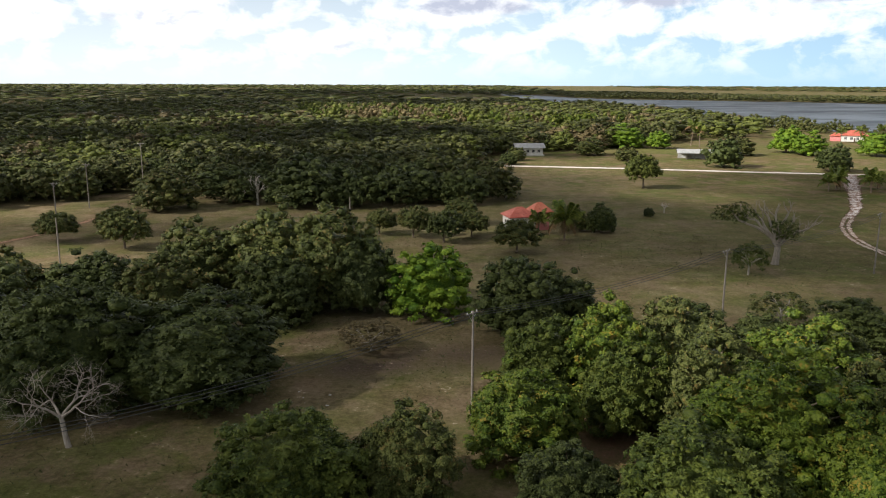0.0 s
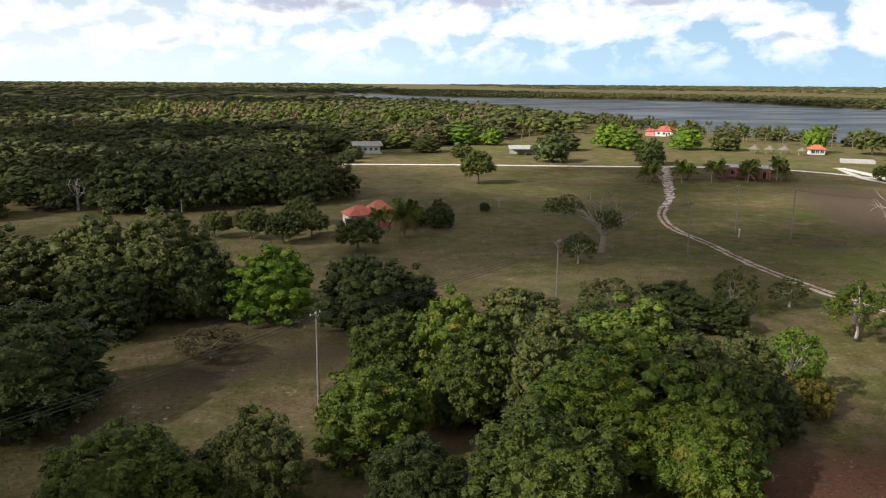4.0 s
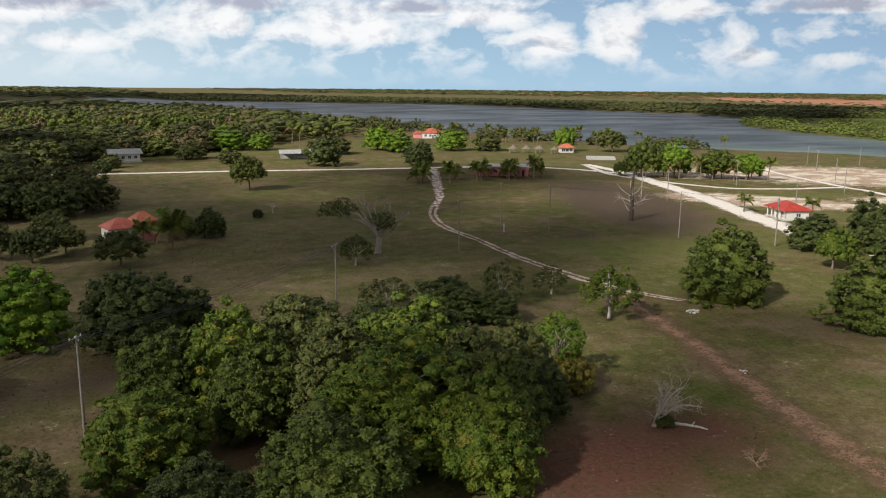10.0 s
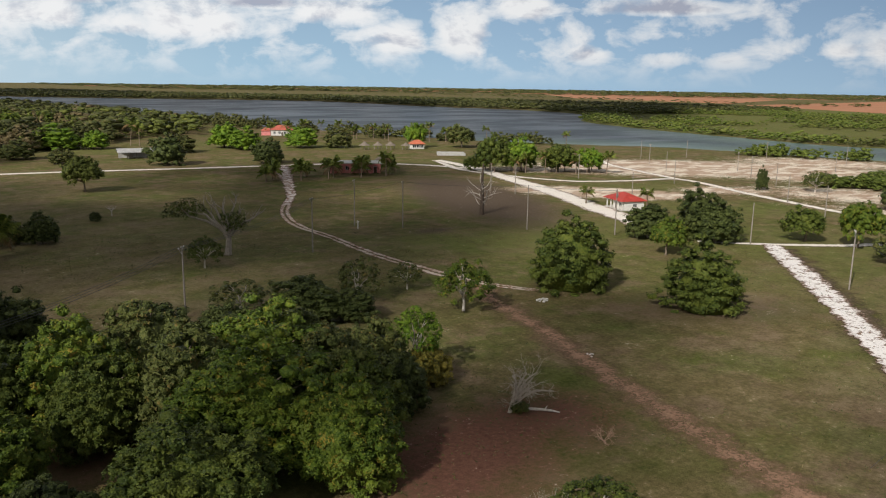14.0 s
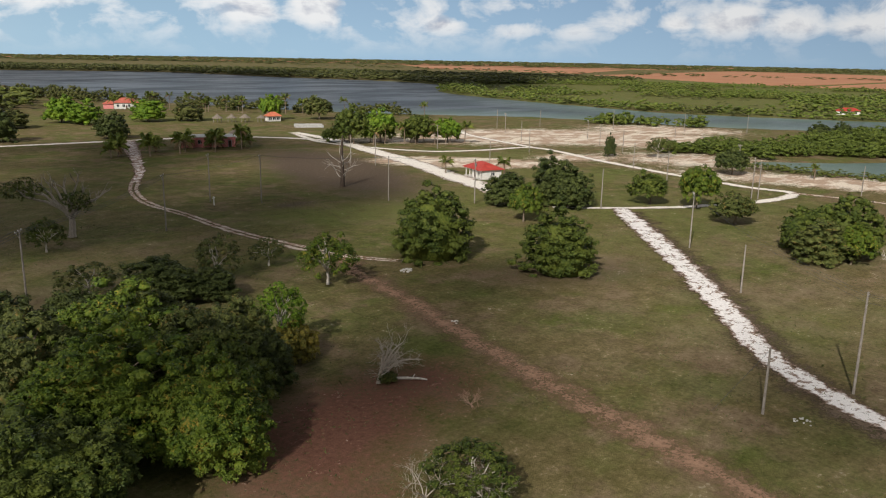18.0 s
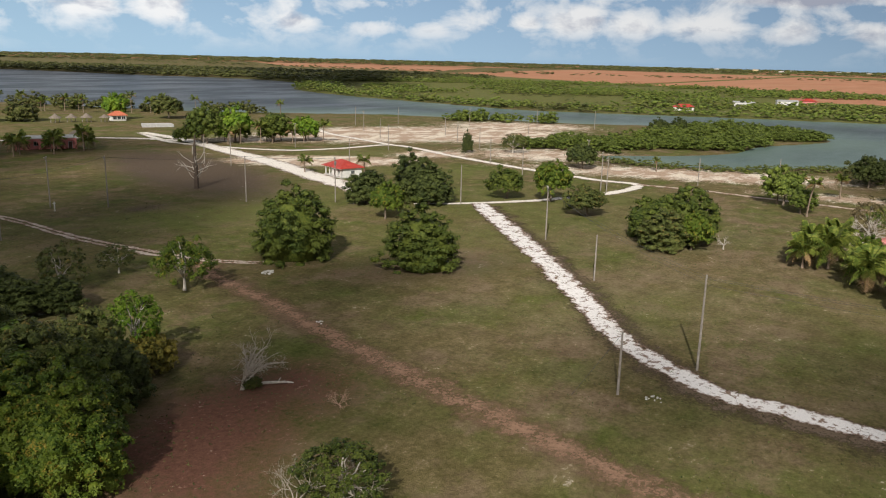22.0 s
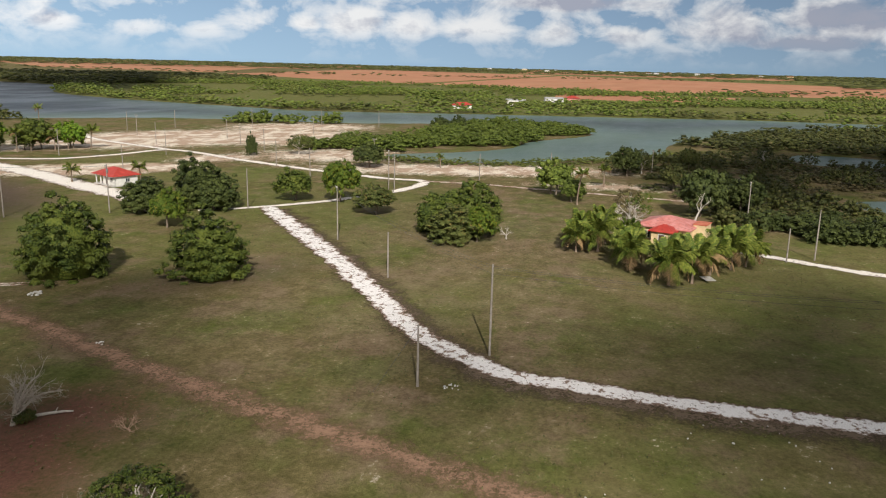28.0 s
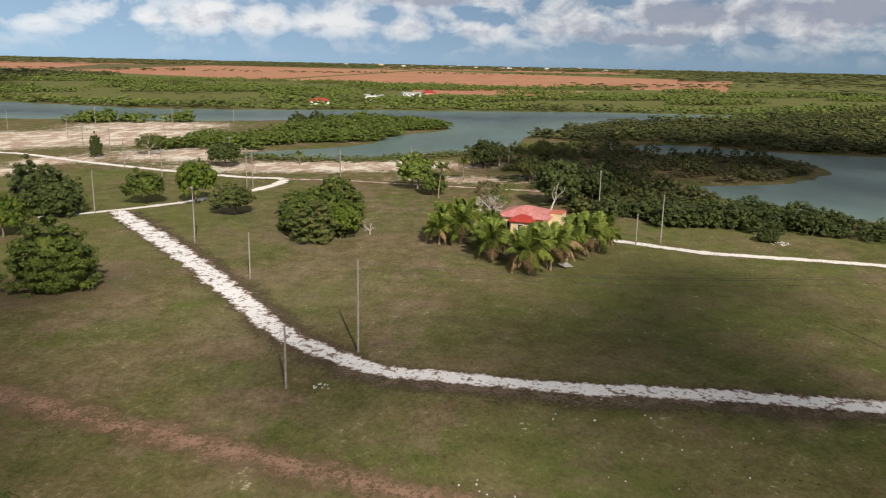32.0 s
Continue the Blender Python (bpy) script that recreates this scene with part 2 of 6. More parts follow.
PORCELAIN = plain("porcelain_insulator", (0.45, 0.43, 0.40), (0.66, 0.64, 0.60), 8.0, 0.3)
CONCRETE = plain("concrete", (0.42, 0.40, 0.36), (0.60, 0.57, 0.52), 1.5)
RUBBLE = plain("pale_limestone_rubble", (0.45, 0.42, 0.37), (0.72, 0.69, 0.63), 1.5)


def roof_material(name, a, b, across=0.28):
    """Corrugated or ribbed sheet, the ribs running down the slope by the object's x or y."""
    m = material(name, 0.5, 0.0, 0.4)
    n = Nodes(m)
    big = n.noise(0.7, 5.0, 0.6)
    stain = n.noise(2.2, 4.0, 0.6, stretch=(1, 1, 0.3))
    c = n.mix(n.step(stain, 0.5, 0.75), n.ramp(big, (0.35, a), (0.68, b)), tuple(v * 0.62 for v in a))
    n.color(c)
    n.bump(n.noise(9.0, 2.0), 0.2, 0.02)
    return m


ROOF_RED = roof_material("red_sheet_roof", (0.36, 0.034, 0.024), (0.50, 0.066, 0.044))
ROOF_FADED = roof_material("faded_pink_red_roof", (0.52, 0.16, 0.13), (0.66, 0.30, 0.27))
ROOF_ORANGE = roof_material("orange_red_roof", (0.50, 0.13, 0.07), (0.62, 0.20, 0.11))
ROOF_TILE = roof_material("worn_red_roof", (0.40, 0.085, 0.055), (0.54, 0.16, 0.11))
ROOF_GREY = roof_material("pale_grey_sheet_roof", (0.34, 0.34, 0.33), (0.50, 0.49, 0.48))

# soil and turf, by the sheet's own cover marks: sand, red earth, dark earth, lush turf; the last also paints lit and
# shaded grass
GROUND = material("meadow_ground", 0.95, 0, 0.08)
g = Nodes(GROUND)
marks = g.t.nodes.new("ShaderNodeAttribute")
marks.attribute_name = "cover"
msep = g.t.nodes.new("ShaderNodeSeparateColor")
g.t.links.new(marks.outputs["Color"], msep.inputs[0])
lush_shading = g.t.nodes.new("ShaderNodeAttribute")
lush_shading.attribute_name = "lush_shading"
n_big, n_mid, n_fine, n_grain = g.noise(0.06, 6.0, 0.68), g.noise(0.33, 6.0, 0.70), g.noise(1.9, 5.0, 0.72), g.noise(7.0, 4.0, 0.75)
mottle = g.math("ADD", g.math("MULTIPLY", n_mid, 0.5), g.math("MULTIPLY", n_fine, 0.5))
turf = g.ramp(mottle, (0.38, (0.088, 0.074, 0.027)), (0.50, (0.146, 0.117, 0.048)), (0.62, (0.225, 0.172, 0.086)))
green = g.ramp(mottle, (0.38, (0.058, 0.072, 0.015)), (0.62, (0.145, 0.158, 0.040)))
straw = g.ramp(mottle, (0.38, (0.140, 0.094, 0.056)), (0.62, (0.275, 0.196, 0.122)))
c = g.mix(g.step(n_big, 0.44, 0.62), turf, green)
c = g.mix(g.math("MULTIPLY", g.step(g.noise(0.11, 6.0, 0.70), 0.49, 0.62), 0.85), c, straw)
c = g.mix(g.math("MULTIPLY", lush_shading.outputs["Fac"], g.step(n_mid, 0.25, 0.6)), c, g.mix(n_fine, (0.090, 0.108, 0.026), (0.195, 0.200, 0.060)))
# straw tone, which on the east meadow also stands for sunlight
dry_shading = g.t.nodes.new("ShaderNodeAttribute")
dry_shading.attribute_name = "dry"
c = g.mix(g.math("MULTIPLY", dry_shading.outputs["Fac"], g.step(g.noise(0.14, 5.0, 0.65), 0.36, 0.58)), c, g.ramp(mottle, (0.38, (0.140, 0.104, 0.058)), (0.62, (0.310, 0.240, 0.150))))
wob = g.math("MULTIPLY", g.math("SUBTRACT", g.math("ADD", n_mid, n_fine), 1.0), 1.5)
sandm = g.step(g.math("ADD", msep.outputs[0], g.math("MULTIPLY", wob, 0.8)), 0.22, 0.50)
redm = g.step(g.math("ADD", msep.outputs[1], g.math("MULTIPLY", wob, 0.7)), 0.30, 0.85)
darkm = g.step(g.math("ADD", msep.outputs[2], g.math("MULTIPLY", wob, 0.6)), 0.30, 0.85)
c = g.mix(darkm, c, g.ramp(n_fine, (0.3, (0.075, 0.052, 0.036)), (0.7, (0.150, 0.112, 0.078))))
c = g.mix(redm, c, g.ramp(n_fine, (0.3, (0.102, 0.047, 0.031)), (0.7, (0.200, 0.098, 0.066))))
sandc = g.mix(g.step(g.noise(0.09, 6.0, 0.7, stretch=(1.0, 1.6, 1.0)), 0.47, 0.56), g.ramp(n_fine, (0.3, (0.36, 0.245, 0.170)), (0.7, (0.56, 0.415, 0.305))), g.ramp(n_fine, (0.3, (0.64, 0.54, 0.42)), (0.7, (0.88, 0.78, 0.65))))
c = g.mix(sandm, c, sandc)
c = g.mix(g.math("MULTIPLY", g.step(n_grain, 0.46, 0.70), 0.45), c, g.mix(1.0, c, (0.45, 0.45, 0.42), "MULTIPLY"))
g.color(c)
g.bump(g.math("ADD", n_grain, n_fine), 0.5, 0.16)


def road_material(name, pale, earth, bare, patchy=0.5, soft=0.26, blotch=2.4):
    """Worn surface: pale where bare, earth where scuffed, and gone towards the ragged edges."""
    m = material(name, 0.95, 0, 0.1)
    n = Nodes(m)
    side = n.t.nodes.new("ShaderNodeAttribute")
    side.attribute_name = "side"
    fine, mid, grit = n.noise(blotch, 6.0, 0.68), n.noise(0.45, 5.0, 0.62), n.noise(8.0, 4.0, 0.7)
    wob = n.math("SUBTRACT", n.math("ADD", fine, mid), 1.0)
    wear = n.math("ADD", side.outputs["Fac"], n.math("MULTIPLY", wob, 1.4))
    c = n.mix(n.step(grit, 0.35, 0.65), tuple(v * 0.72 for v in pale), pale)
    scuff = n.step(n.math("ADD", n.math("MULTIPLY", fine, 0.7), n.math("MULTIPLY", mid, 0.5)), 0.72 - patchy * 0.22, 0.77 - patchy * 0.22)
    c = n.mix(scuff, c, n.mix(grit, tuple(v * 0.6 for v in earth), earth))
    c = n.mix(n.step(wear, bare - 0.2, bare + 0.05), c, n.mix(grit, tuple(v * 0.55 for v in earth), earth))
    n.color(c)
    n.bump(n.math("ADD", fine, grit), 0.5, 0.06)
    gone = n.step(wear, bare + 0.28 - soft, bare + 0.28)
    clear = n.t.nodes.new("ShaderNodeBsdfTransparent")
    mixer = n.t.nodes.new("ShaderNodeMixShader")
    out = n.t.nodes["Material Output"]
    n.t.links.new(gone, mixer.inputs[0])
    n.t.links.new(n.b.outputs[0], mixer.inputs[1])
    n.t.links.new(clear.outputs[0], mixer.inputs[2])
    n.t.links.new(mixer.outputs[0], out.inputs["Surface"])
    return m


ROAD_WHITE = road_material("white_marl_road", (0.93, 0.86, 0.77), (0.42, 0.32, 0.25), 0.80, 0.12)
ROAD_PATCHY = road_material("patchy_marl_track", (0.96, 0.91, 0.87), (0.29, 0.195, 0.14), 0.74, 0.44, blotch=1.5)
ROAD_WORN = road_material("worn_marl_track", (0.93, 0.85, 0.79), (0.36, 0.22, 0.155), 0.66, 0.72, blotch=1.1)
ROAD_EARTH = road_material("bare_brown_verge", (0.17, 0.125, 0.085), (0.12, 0.085, 0.055), 0.55, 0.6, 0.7)
THATCH = plain("weathered_thatch", (0.16, 0.13, 0.10), (0.30, 0.25, 0.20), 3.0, 0.95, 0, 0.6)
DARK_WOOD = bark_material("dark_snag_bark", (0.05, 0.035, 0.028), (0.11, 0.085, 0.065))
ROAD_RED = road_material("red_earth_track", (0.38, 0.23, 0.15), (0.26, 0.155, 0.100), 0.42, 0.5, 0.9)
ROAD_TRACK = road_material("pale_wheel_track", (0.70, 0.60, 0.50), (0.36, 0.22, 0.15), 0.50, 0.6)

FIELD = material("ploughed_red_field", 0.95, 0, 0.05)
f = Nodes(FIELD)
rows_n = f.noise(0.006, 5.0, 0.6, stretch=(1.0, 5.0, 1.0))
f.color(f.mix(f.noise(0.004, 3.0), f.ramp(rows_n, (0.3, (0.34, 0.125, 0.070)), (0.7, (0.50, 0.22, 0.13))), (0.42, 0.24, 0.14)))

WATER = material("lake_water", 0.30, 0, 0.07)
w = Nodes(WATER)
depth = w.t.nodes.new("ShaderNodeAttribute")
depth.attribute_name = "shallow"
streak = w.step(w.noise(0.016, 6.0, 0.66, stretch=(0.6, 1.3, 1.0)), 0.42, 0.62)
deep = w.mix(streak, (0.020, 0.029, 0.038), (0.046, 0.058, 0.070))
w.color(w.mix(depth.outputs["Fac"], deep, w.mix(streak, (0.105, 0.165, 0.140), (0.170, 0.230, 0.190))))
w.t.links.new(w.math("ADD", 0.30, w.math("MULTIPLY", streak, 0.20)), w.b.inputs["Roughness"])
w.bump(w.math("ADD", w.noise(0.8, 3.0, 0.6, stretch=(1.0, 0.5, 1)), w.math("MULTIPLY", w.noise(0.07, 3.0), 2.0)), 0.35, 0.25)

# ---- mesh helpers ----
def weave(name, chunks, mats):
    """One mesh out of (verts, faces, material index, smooth) chunks; faces are arrays of three or four columns."""
    me = bpy.data.meshes.new(name)
    v = np.concatenate([np.asarray(c[0], float).reshape(-1, 3) for c in chunks])
    loops, totals, mi, sm, off = [], [], [], [], 0
    for vv, ff, m, s in chunks:
        ff = np.asarray(ff, int)
        loops.append((ff + off).ravel())
        totals.append(np.full(len(ff), ff.shape[1]))
        mi.append(np.full(len(ff), m))
        sm.append(np.full(len(ff), bool(s)))
        off += len(np.asarray(vv).reshape(-1, 3))
    loops, totals = np.concatenate(loops), np.concatenate(totals)
    me.vertices.add(len(v))
    me.vertices.foreach_set("co", v.astype(np.float32).ravel())
    me.loops.add(len(loops))
    me.loops.foreach_set("vertex_index", loops.astype(np.int32))
    me.polygons.add(len(totals))
    me.polygons.foreach_set("loop_start", np.concatenate([[0], np.cumsum(totals)[:-1]]).astype(np.int32))
    me.polygons.foreach_set("material_index", np.concatenate(mi).astype(np.int32))
    me.polygons.foreach_set("use_smooth", np.concatenate(sm))
    for m in mats:
        me.materials.append(m)
    me.update(calc_edges=True)
    return me


def thing(name, x, y, z=0.0, rz=0.0, label="", category="", group="", kind=""):
    ob = new(name)
    ob.matrix_basis = pose(x, y, z, 0, 0, rz)
    return tagged(ob, label, category, group, kind)


def part(name, chunks, mats, parent, label=""):
    """chunks as for weave(), or a ready mesh, as one mesh object under a thing or a part."""
    me = chunks if isinstance(chunks, bpy.types.Mesh) else weave(name, chunks, mats)
    ob = new(name, me)
    ob.parent = parent
    return tagged(ob, label)


def tube(points, radii, n=7, cap=True):
    p, r = np.asarray(points, float), np.asarray(radii, float)
    d = np.gradient(p, axis=0)
    d /= np.linalg.norm(d, axis=1)[:, None] + 1e-9
    ref = np.where(np.abs(d[:, 2:3]) > 0.9, np.array([[1.0, 0, 0]]), np.array([[0, 0, 1.0]]))
    a = np.cross(d, ref)
    a /= np.linalg.norm(a, axis=1)[:, None] + 1e-9
    b = np.cross(d, a)
    for i in range(1, len(a)):
        if a[i] @ a[i - 1] < 0:
            a[i], b[i] = -a[i], -b[i]
    ang = np.linspace(0, 2 * np.pi, n, endpoint=False)
    v = p[:, None] + r[:, None, None] * (a[:, None] * np.cos(ang)[None, :, None] + b[:, None] * np.sin(ang)[None, :, None])
    m = len(p)
    i, j = np.meshgrid(np.arange(m - 1), np.arange(n), indexing="ij")
    f = np.stack([i * n + j, i * n + (j + 1) % n, (i + 1) * n + (j + 1) % n, (i + 1) * n + j], -1).reshape(-1, 4)
    return v.reshape(-1, 3), f


def box(cx, cy, cz, sx, sy, sz, bevel=0.0):
    bm = bmesh.new()
    bmesh.ops.create_cube(bm, size=1, matrix=Matrix.Translation((cx, cy, cz)) @ Matrix.Diagonal((sx, sy, sz, 1)))
    if bevel:
        bmesh.ops.bevel(bm, geom=bm.edges[:], offset=bevel, segments=1, affect="EDGES")
        bmesh.ops.triangulate(bm, faces=bm.faces[:])
    bm.verts.index_update()
    v = np.array([q.co[:] for q in bm.verts])
    f = np.array([[q.index for q in face.verts] for face in bm.faces])
    bm.free()
    return v, f


def slab(corners, thick):
    """A plate with the given upper corners (three or four, anticlockwise from above)."""
    c = np.asarray(corners, float)
    n = len(c)
    low = c - np.array([0, 0, thick])
    v = np.concatenate([c, low])
    if n == 3:
        f3 = np.array([[0, 1, 2], [5, 4, 3]])
        f4 = np.array([[i, i + n, (i + 1) % n + n, (i + 1) % n] for i in range(n)])
        return [(v, f3), (v, f4)]
    f4 = np.array([[0, 1, 2, 3], [7, 6, 5, 4]] + [[i, i + n, (i + 1) % n + n, (i + 1) % n] for i in range(n)])
    return [(v, f4)]


def ico(level):
    bm = bmesh.new()
    bmesh.ops.create_icosphere(bm, subdivisions=level, radius=1)
    v = np.array([q.co[:] for q in bm.verts])
    f = np.array([[q.index for q in face.verts] for face in bm.faces])
    bm.free()
    return v, f


ICO1, ICO2 = ico(1), ico(2)


# ---- leaves, crowns, branches ----
def sprays(p, n, size, k, rng, slim=0.32, droop=0.16):
    """k pointed leaves round each point p, spreading across the normal n and drooping."""
    m = len(p)
    n = n + rng.normal(0, 0.35, (m, 3))
    n /= np.linalg.norm(n, axis=1)[:, None]
    ref = rng.normal(0, 1, (m, 3))
    a = np.cross(n, ref)
    a /= np.linalg.norm(a, axis=1)[:, None]
    b = np.cross(n, a)
    th = rng.uniform(0, 2 * np.pi, (m, 1)) + np.arange(k)[None] * (2 * np.pi / k) + rng.normal(0, 0.25, (m, k))
    d = a[:, None] * np.cos(th)[..., None] + b[:, None] * np.sin(th)[..., None]
    d = d + n[:, None] * rng.uniform(0.0, 0.55, (m, k, 1))
    side = np.cross(np.broadcast_to(n[:, None], d.shape), d)
    side /= np.linalg.norm(side, axis=2)[..., None]
    s = size * rng.uniform(0.7, 1.3, (m, k, 1))
    down = np.array([0, 0, -1.0]) * s * droop
    base = np.broadcast_to(p[:, None], d.shape)
    v = np.stack([base, base + d * s * 0.5 + side * s * slim + 0.1 * down, base + d * s + down, base + d * s * 0.5 - side * s * slim + 0.1 * down], 2)
    return v.reshape(-1, 3), np.arange(m * k * 4).reshape(-1, 4)


def crown(r, z0, z1, clumps, per, size, k, rng, core=0.8, hug=0.72, clump=0.36, slim=0.32, flat=0.75, waist=0.42):
    """A crown of leafy clumps in a dome from z0 to z1, radius r, widest at the share waist of its height."""
    zc, rz = z0 + (z1 - z0) * waist, (z1 - z0) * (1 - waist)
    i = np.arange(clumps) + 0.5
    ph = i * 2.39996 + rng.uniform(0, 6)
    cz = 1 - (1 + min(0.62, 1.48 * waist)) * i / clumps
    u = np.stack([np.sqrt(1 - cz ** 2) * np.cos(ph), np.sqrt(1 - cz ** 2) * np.sin(ph), cz], 1) + rng.normal(0, 0.06, (clumps, 3))
    lop = 1 + 0.16 * np.sin(ph * 1.0 + rng.uniform(0, 6)) + 0.10 * np.sin(ph * 3 + rng.uniform(0, 6))
    waves = sum(a * np.sin(u @ rng.normal(0, q, 3) + rng.uniform(0, 6)) for a, q in ((0.06, 2.5), (0.05, 4.0), (0.04, 7.0)))
    f = rng.uniform(hug - 0.09, hug + 0.09, clumps) * (lop + waves)
    c = u * f[:, None] * np.array([r, r, rz * 1.05]) + np.array([0, 0, zc])
    rc = rng.uniform(0.7, 1.3, clumps) * clump * r * (1 - 0.2 * np.abs(u[:, 2]))
    pts, nrm, cores, faces = [], [], [], []
    iv, jf = ICO1
    for q in range(clumps):
        w = rng.normal(0, 1, (per, 3))
        w += u[q] * 0.7 + np.array([0, 0, 0.45])
        w /= np.linalg.norm(w, axis=1)[:, None]
        pts.append(c[q] + w * rc[q] * np.array([1, 1, flat]) * rng.uniform(0.72, 1.18, (per, 1)))
        nrm.append(w * 0.8 + np.array([0, 0, 0.5]))
        cores.append(c[q] + iv * (rc[q] * core) * np.array([1, 1, flat]) * rng.uniform(0.86, 1.1, (len(iv), 1)))
        faces.append(jf + q * len(iv))
    v, fl = sprays(np.concatenate(pts), np.concatenate(nrm), size, k, rng, slim)
    out = [(v, fl, 0, False)]
    if r > 2 and core > 0.6:
        hv, hf = ICO2
        out.append((hv * np.array([r, r, rz]) * (hug - clump * 0.45) * rng.uniform(0.9, 1.08, (len(hv), 1)) * np.where(hv[:, 2:] < -0.55, 0.6, 1.0) + np.array([0, 0, zc]), hf, 0, True))
    if core > 0:
        out.append((np.concatenate(cores), np.concatenate(faces), 0, True))
    return out, c


def limb_path(a, b, rng, sag=0.12, n=5):
    t = np.linspace(0, 1, n)[:, None]
    a, b = np.asarray(a, float), np.asarray(b, float)
    L = np.linalg.norm(b - a)
    p = a + (b - a) * t
    return p + rng.normal(0, sag * L * 0.35, (n, 3)) * np.sin(np.pi * t) + np.array([0, 0, sag * L]) * np.sin(np.pi * t)


def branching(base, direction, length, radius, depth, rng, spread=0.75, fork=3, sides=6, up=0.25):
    """Tapered, forking branches as one list of chunks."""
    d = np.asarray(direction, float)
    d /= np.linalg.norm(d)
    n = 5
    pts = [np.asarray(base, float)]
    for i in range(n - 1):
        d = d + rng.normal(0, 0.16, 3) + np.array([0, 0, up * 0.12])
        d /= np.linalg.norm(d)
        pts.append(pts[-1] + d * length / (n - 1))
    rad = np.linspace(radius, radius * (0.62 if depth else 0.22), n)
    out = [(*tube(pts, rad, sides if depth else max(4, sides - 2)), 0, True)]
    if depth:
        for i in range(fork):
            w = d + rng.normal(0, spread, 3)
            start = pts[-1] if i < 2 else pts[-2]
            out += branching(start, w, length * rng.uniform(0.6, 0.9), rad[-1] * 0.85, depth - 1, rng, spread, fork, max(4, sides - 1), up)
    return out


PROTO, TREE_COUNT = {}, [0]
# habit: crown radius, height, crown base, clumps, sprays a clump, leaf size, leaves a spray, core, hug, clump size
HABITS = {
    "dome_near": (5.0, 9.0, 0.9, 190, 21, 0.25, 4, 0.80, 0.86, 0.17),
    "dome_mid": (5.0, 9.0, 0.8, 130, 10, 0.36, 4, 0.82, 0.85, 0.19),
    "dome_far": (5.0, 9.0, 0.7, 64, 7, 0.50, 4, 0.86, 0.84, 0.23),
    "tier_near": (5.0, 9.0, 0.5, 170, 24, 0.23, 4, 0.78, 0.88, 0.18),
    "bush_near": (3.0, 3.8, 0.2, 70, 18, 0.24, 4, 0.75, 0.84, 0.22),
    "open_near": (3.5, 7.0, 2.0, 60, 22, 0.25, 4, 0.45, 0.84, 0.20),
    "open_mid": (3.5, 7.0, 2.0, 46, 13, 0.30, 4, 0.45, 0.82, 0.22),
    "lift_mid": (5.0, 8.0, 2.3, 100, 11, 0.36, 4, 0.80, 0.84, 0.19),
    "lift_far": (5.0, 8.0, 2.0, 64, 8, 0.46, 4, 0.82, 0.83, 0.23),
}


def tree(habit, leaf, x, y, h, r, label, name="tree", group="", category="tree", variant=None):
    TREE_COUNT[0] += 1
    i = TREE_COUNT[0]
    v = i % 3 if variant is None else variant
    key = (habit, leaf, v)
    r0, h0, z0, clumps, per, size, k, core, hug, clump = HABITS[habit]
    m = pose(x, y, 0, 0, 0, (i * 137.5) % 360)
    if key in PROTO:
        p = PROTO[key]
        ob = copy_thing(p, m @ Matrix.Diagonal((r / r0 / p.scale.x, r / r0 / p.scale.x, h / h0 / p.scale.z, 1)))
        ob.name = name
        return tagged(ob, label, category, group)
    rng = np.random.default_rng(100 + len(PROTO) * 7)
    ob = tagged(new(name), label, category, group)
    ob.matrix_basis = m @ Matrix.Diagonal((r / r0, r / r0, h / h0, 1))
    leaves, centres = crown(r0, z0, h0, clumps, per, size, k, rng, core, hug, clump, 0.32, 0.58 if "tier" in habit else 0.75, 0.24 if "tier" in habit else 0.33 if "dome" in habit else 0.42)
    fork = np.array([rng.normal(0, 0.15), rng.normal(0, 0.15), h0 * 0.28])
    wood = [(*tube([(0, 0, -0.2), fork * 0.5 + rng.normal(0, 0.08, 3), fork], np.array([0.34, 0.26, 0.22]) * r0 / 5, 8), 0, True)]
    pick = rng.permutation(len(centres))[: 9 if "open" in habit else 6]
    for q in pick:
        wood.append((*tube(limb_path(fork, centres[q], rng), np.linspace(0.17, 0.04, 5) * r0 / 5, 5), 0, True))
    part("trunk", wood, [GREY_WOOD if "open" in habit else BARK], ob)
    part("crown", leaves, [LEAF[leaf]], ob)
    PROTO[key] = ob
    return ob


def bare_tree(x, y, h, label, name="dead_tree", lean=(0, 0), seed=1, depth=4, spread=0.6, radius=0.22, fork=3, up=0.35, wood=None, trunk_share=0.35, group=""):
    rng = np.random.default_rng(seed)
    ob = thing(name, x, y, 0, 0, label, "dead tree", group)
    top = np.array([lean[0] * h, lean[1] * h, h * trunk_share])
    wood = wood or GREY_WOOD
    part("trunk", [(*tube([(0, 0, -0.2), top * 0.5 + rng.normal(0, 0.05, 3), top], [radius * 1.25, radius, radius * 0.85], 8), 0, True)], [wood], ob)
    out = []
    for i in range(fork + 1):
        a = i * 6.283 / (fork + 1) + rng.uniform(-0.3, 0.3)
        out += branching(top, (math.cos(a) * spread, math.sin(a) * spread, 0.8), h * 0.27, radius * 0.6, depth - 2, rng, spread, fork, 6, up)
    part("branch", out, [wood], ob)
    return ob


FROND = {}


